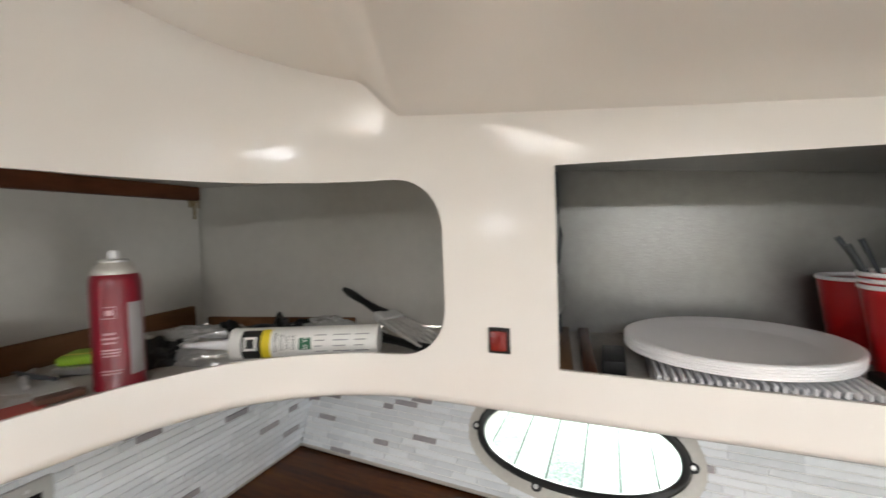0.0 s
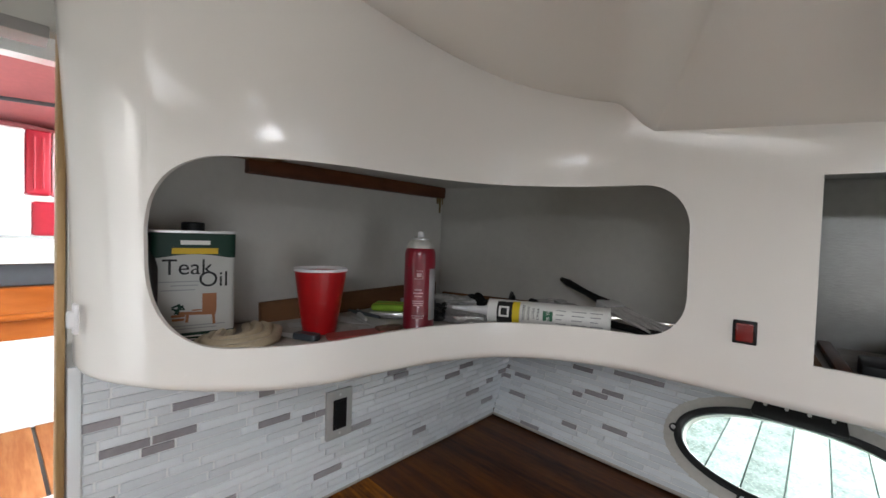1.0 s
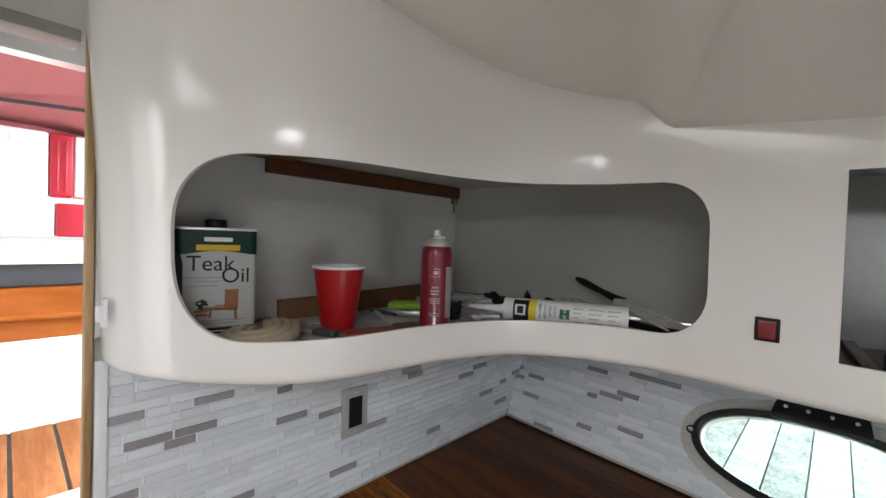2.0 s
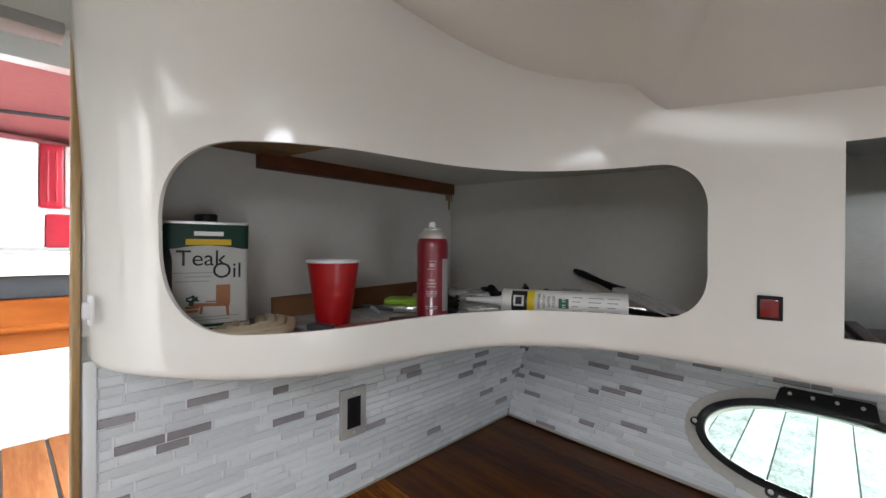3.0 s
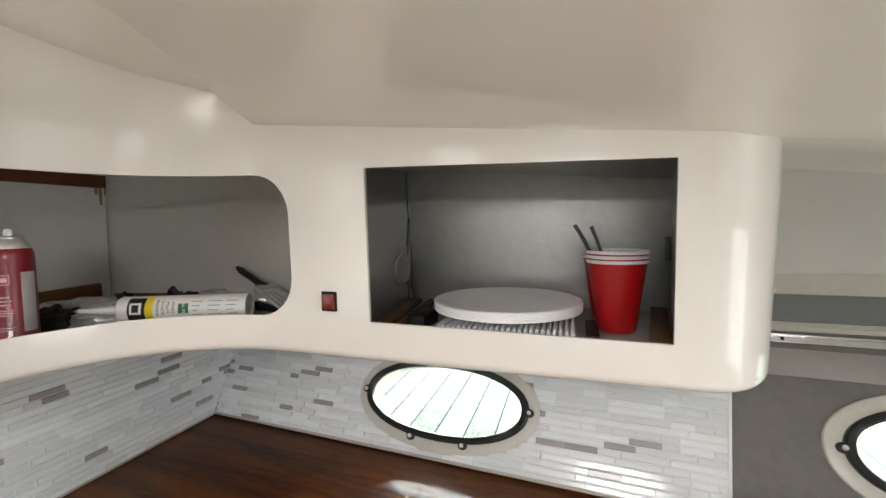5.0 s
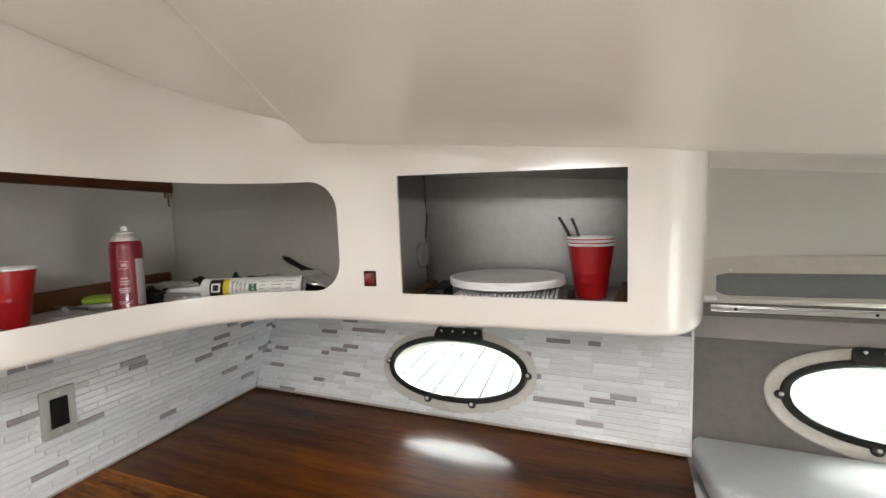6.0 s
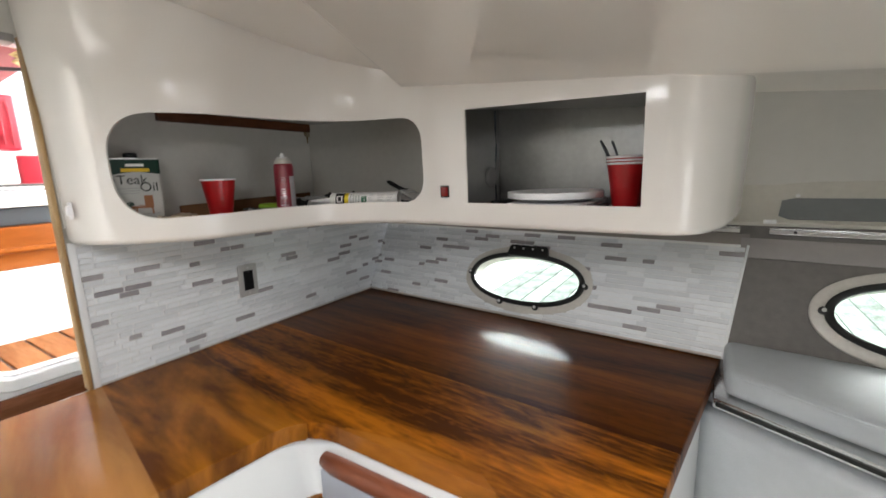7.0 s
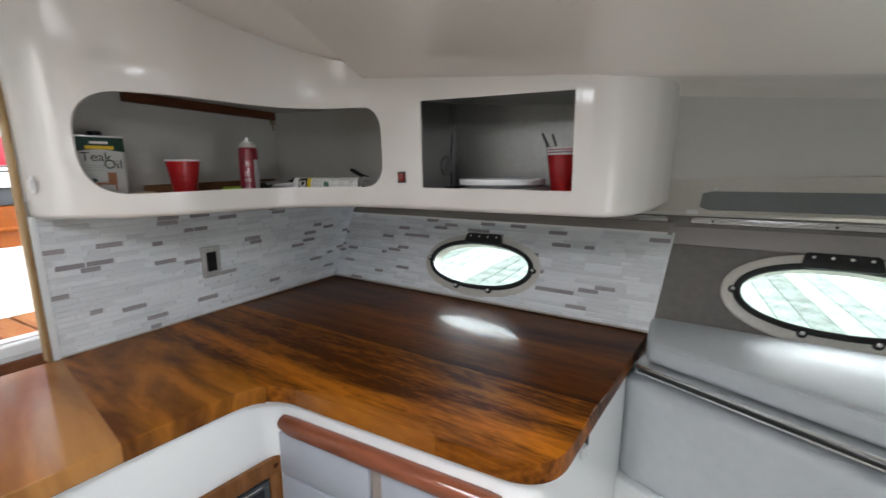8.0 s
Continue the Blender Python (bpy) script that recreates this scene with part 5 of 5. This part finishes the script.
# raised rim round the opening
rim_path = [(-0.262, 1.93)] + [(-0.262, 1.0)] + [(-0.262 + 0.085 * (1 - math.cos(math.pi / 2 * j / 8)), 0.805 + 0.085 * (1 - math.sin(math.pi / 2 * j / 8))) for j in range(9)] + [(0.62, 0.805)]
bm = bmesh.new()
prev = None
for y, z in rim_path:
    i = rim_path.index((y, z))
    a, c = Vector(rim_path[max(0, i - 1)]), Vector(rim_path[min(len(rim_path) - 1, i + 1)])
    t = (c - a).normalized()
    n = Vector((-t.y, t.x))
    ring_ = [bm.verts.new((x, y + n.x * w, z + n.y * w)) for x, w in ((-1.54, -0.024), (-1.515, -0.024), (-1.508, -0.018), (-1.508, 0.018), (-1.515, 0.024), (-1.54, 0.024))]
    if prev:
        for k in range(6):
            bm.faces.new((prev[k], prev[(k + 1) % 6], ring_[(k + 1) % 6], ring_[k]))
    prev = ring_
part("rim", bm, WHITE, fr, m=finv.copy())
slab("step_block", WHITE, -1.49, -1.12, -1.2, -0.39, 0.0, 0.83, "white moulded step beside the doorway", "step", 0.03)

# canvas top and its bows
verts, faces = [], []
for j in range(13):
    for k in range(17):
        f, g = j / 12, k / 16
        y = -1.5 + 1.88 * g - 0.25 * f * g
        x = -1.60 - 1.15 * f
        z = 2.22 - 0.26 * f + 0.02 * math.sin(g * 9) * f - 0.05 * (2 * g - 1) ** 2
        verts.append((x, y, z))
for j in range(12):
    for k in range(16):
        a = j * 17 + k
        faces.append((a, a + 1, a + 18, a + 17))
canvas = thing("canvas_top", (0, 0, 0), "faded red canvas cockpit top, paled for daylight through it, on dark bows", "canvas top")
me_ = mesh_of("cover", verts, faces, 60)
cover = obj("cover", me_, CANVAS, canvas)
so = cover.modifiers.new("thick", "SOLIDIFY")
so.thickness = 0.004
part("hem", tube([(-2.75, -1.5 + 1.63 * k / 16, 1.945 + 0.02 * math.sin(k / 16 * 9) - 0.05 * (2 * k / 16 - 1) ** 2) for k in range(17)], 0.014, 8), CANVAS, canvas)
part("bow", tube([(-2.55, -1.4, 1.93), (-2.5, -0.2, 1.99), (-2.35, 0.12, 1.98), (-2.1, 0.22, 1.95)], 0.008, 10), DARKGREY, canvas, "dark metal bow")
tagged(part("rope_hank", tube([(-2.0 + 0.02 * math.sin(k), 0.115 + 0.02 * math.cos(k * 1.3), 2.08 - 0.006 * k) for k in range(24)], 0.007, 8), mat("tan_rope", (0.55, 0.42, 0.20), 0.8, vary=0.2, scale=40)), "tan rope hank hung from the canvas top", "rope")
tagged(part("blue_tie", tube([(-2.02, 0.06, 2.05), (-2.0, 0.085, 2.06), (-1.99, 0.10, 2.04)], 0.012, 8), mat("blue_strap", (0.03, 0.15, 0.45), 0.6, vary=0.1)), "blue strap tied to the canvas bow", "strap")

# ---- tiles ----
tile_meshes = {}


def tile_mesh(length, height, kind):
    key = (round(length / 0.004), round(height / 0.002), kind)
    if key not in tile_meshes:
        lx, ly, b = key[0] * 0.004 / 2, key[1] * 0.002 / 2, 0.0012
        v = [(-lx, -ly, 0), (lx, -ly, 0), (lx, ly, 0), (-lx, ly, 0), (-lx, -ly, 0.003), (lx, -ly, 0.003), (lx, ly, 0.003), (-lx, ly, 0.003),
             (-lx + b, -ly + b, 0.004), (lx - b, -ly + b, 0.004), (lx - b, ly - b, 0.004), (-lx + b, ly - b, 0.004)]
        f = [(0, 1, 5, 4), (1, 2, 6, 5), (2, 3, 7, 6), (3, 0, 4, 7), (4, 5, 9, 8), (5, 6, 10, 9), (6, 7, 11, 10), (7, 4, 8, 11), (8, 9, 10, 11)]
        me = mesh_of("tile", v, f)
        me.materials.append((TILE, TILEWHITE, TILEDARK)[kind])
        tile_meshes[key] = me
    return tile_meshes[key]


def lay(parent, m, row_span, v0, v1, blocked, seed):
    """Rows of strip tiles over a wall plane; row_span(v) gives the row's ends, blocked(u, v) the places left free."""
    rnd = random.Random(seed)
    pitch, gap = 0.0162, 0.0031
    v = v0
    while v + pitch <= v1 + 1e-6:
        u, end = row_span(v + pitch / 2)
        first = True
        while u < end - 0.008:
            length = rnd.choice((0.036, 0.052, 0.068, 0.084, 0.100, 0.124, 0.148))
            if first:
                length *= rnd.uniform(0.25, 1.0)
                first = False
            length = min(length, end - u)
            kind = rnd.choices((0, 1, 2), (0.45, 0.43, 0.12))[0]
            if kind == 2:
                length = min(length, 0.072)
            a, c = u + 0.0010, u + length - 0.0010
            # trim against openings
            samples = [a + (c - a) * k / 12 for k in range(13)]
            free = [s for s in samples if not blocked(s, v + pitch / 2)]
            if len(free) == 13:
                obj("tile", tile_mesh(c - a, pitch - gap, kind), None, parent, m @ Matrix.Translation(((a + c) / 2, v + pitch / 2, 0)))
            elif len(free) > 2:
                a, c = min(free), max(free)
                obj("tile", tile_mesh(c - a, pitch - gap, kind), None, parent, m @ Matrix.Translation(((a + c) / 2, v + pitch / 2, 0)))
            u += length
        v += pitch


splash_l = tagged(part("splashback_bulkhead", prism([(-0.112, 0.901), (0.996, 0.901), (1.20, 1.30), (-0.112, 1.30)], 0, 0.003), GROUT, m=Matrix(((0, 0, 1, -1.0055), (1, 0, 0, 0), (0, 1, 0, 0), (0, 0, 0, 1)))), "strip mosaic splashback in pale grey glass on the bulkhead", "splashback", kind="structure")
lay(splash_l, Matrix.Translation((0, 0, 0.0025)), lambda v: (-0.1115, 0.994 + 0.56 * (v - 0.9)), 0.904, 1.30,
    lambda u, v: abs(u - 0.3535) < 0.034 and abs(v - 1.0945) < 0.056, 3)
cu, cv = PORTS[0]
port_hole = ellipse_hole(cu, cv, 0.235, 0.103)
hc = sorted(set([0.0, 0.2, 0.4, 1.2, 1.45] + [cu + 0.235 * math.sin(math.pi / 2 * j / 20) for j in range(-20, 21)]))


def skew(s, z, d):
    f = z / 0.352
    return (0.004 - 0.058 * f) * (1 - s / 1.45) + (1.468 + 0.030 * f) * s / 1.45 if s < 0.3 or s > 1.3 else s, z, 0.003 - d


vs, fs = holed(hc, 0.0, 0.352, [port_hole], skew, 0.006, 4)
splash_h = tagged(obj("splashback_hull", mesh_of("splashback_hull", vs, fs), GROUT, None, HULL @ Matrix.Translation((0, 0, 0.0006))), "strip mosaic splashback in pale grey glass on the hull side", "splashback", kind="structure")
lay(splash_h, Matrix.Translation((0, 0, 0.0025)), lambda v: (0.004 - 0.165 * v, 1.466 + 0.085 * v), 0.003, 0.352,
    lambda u, v: (abs(u - cu) / 0.258) ** 2.15 + (abs(v - cv) / 0.122) ** 2.15 < 1, 8)
tagged(part("trim_splashback_end", box(0.007, 0.352, 0.008, (1.484, 0.176, 0.003), 0.002, rot=Euler((0, 0, radians(-4.9))).to_matrix()), WHITE, m=HULL.copy()), "white edge strip at the end of the tiles", "trim", kind="structure")
tagged(part("trim_splashback_foot", box(1.46, 0.008, 0.010, (0.735, 0.003, 0.006), 0.003), mat("sealant", (0.48, 0.44, 0.39), 0.5, vary=0.1), m=HULL.copy()), "bead of sealant along the worktop", "trim", kind="structure")
tagged(part("trim_bulkhead_foot", box(0.006, 1.106, 0.005, (-0.999, 0.442, 0.903), 0.002), mat("sealant_side", (0.5, 0.46, 0.41), 0.5, vary=0.1)), "bead of sealant along the worktop side", "trim", kind="structure")
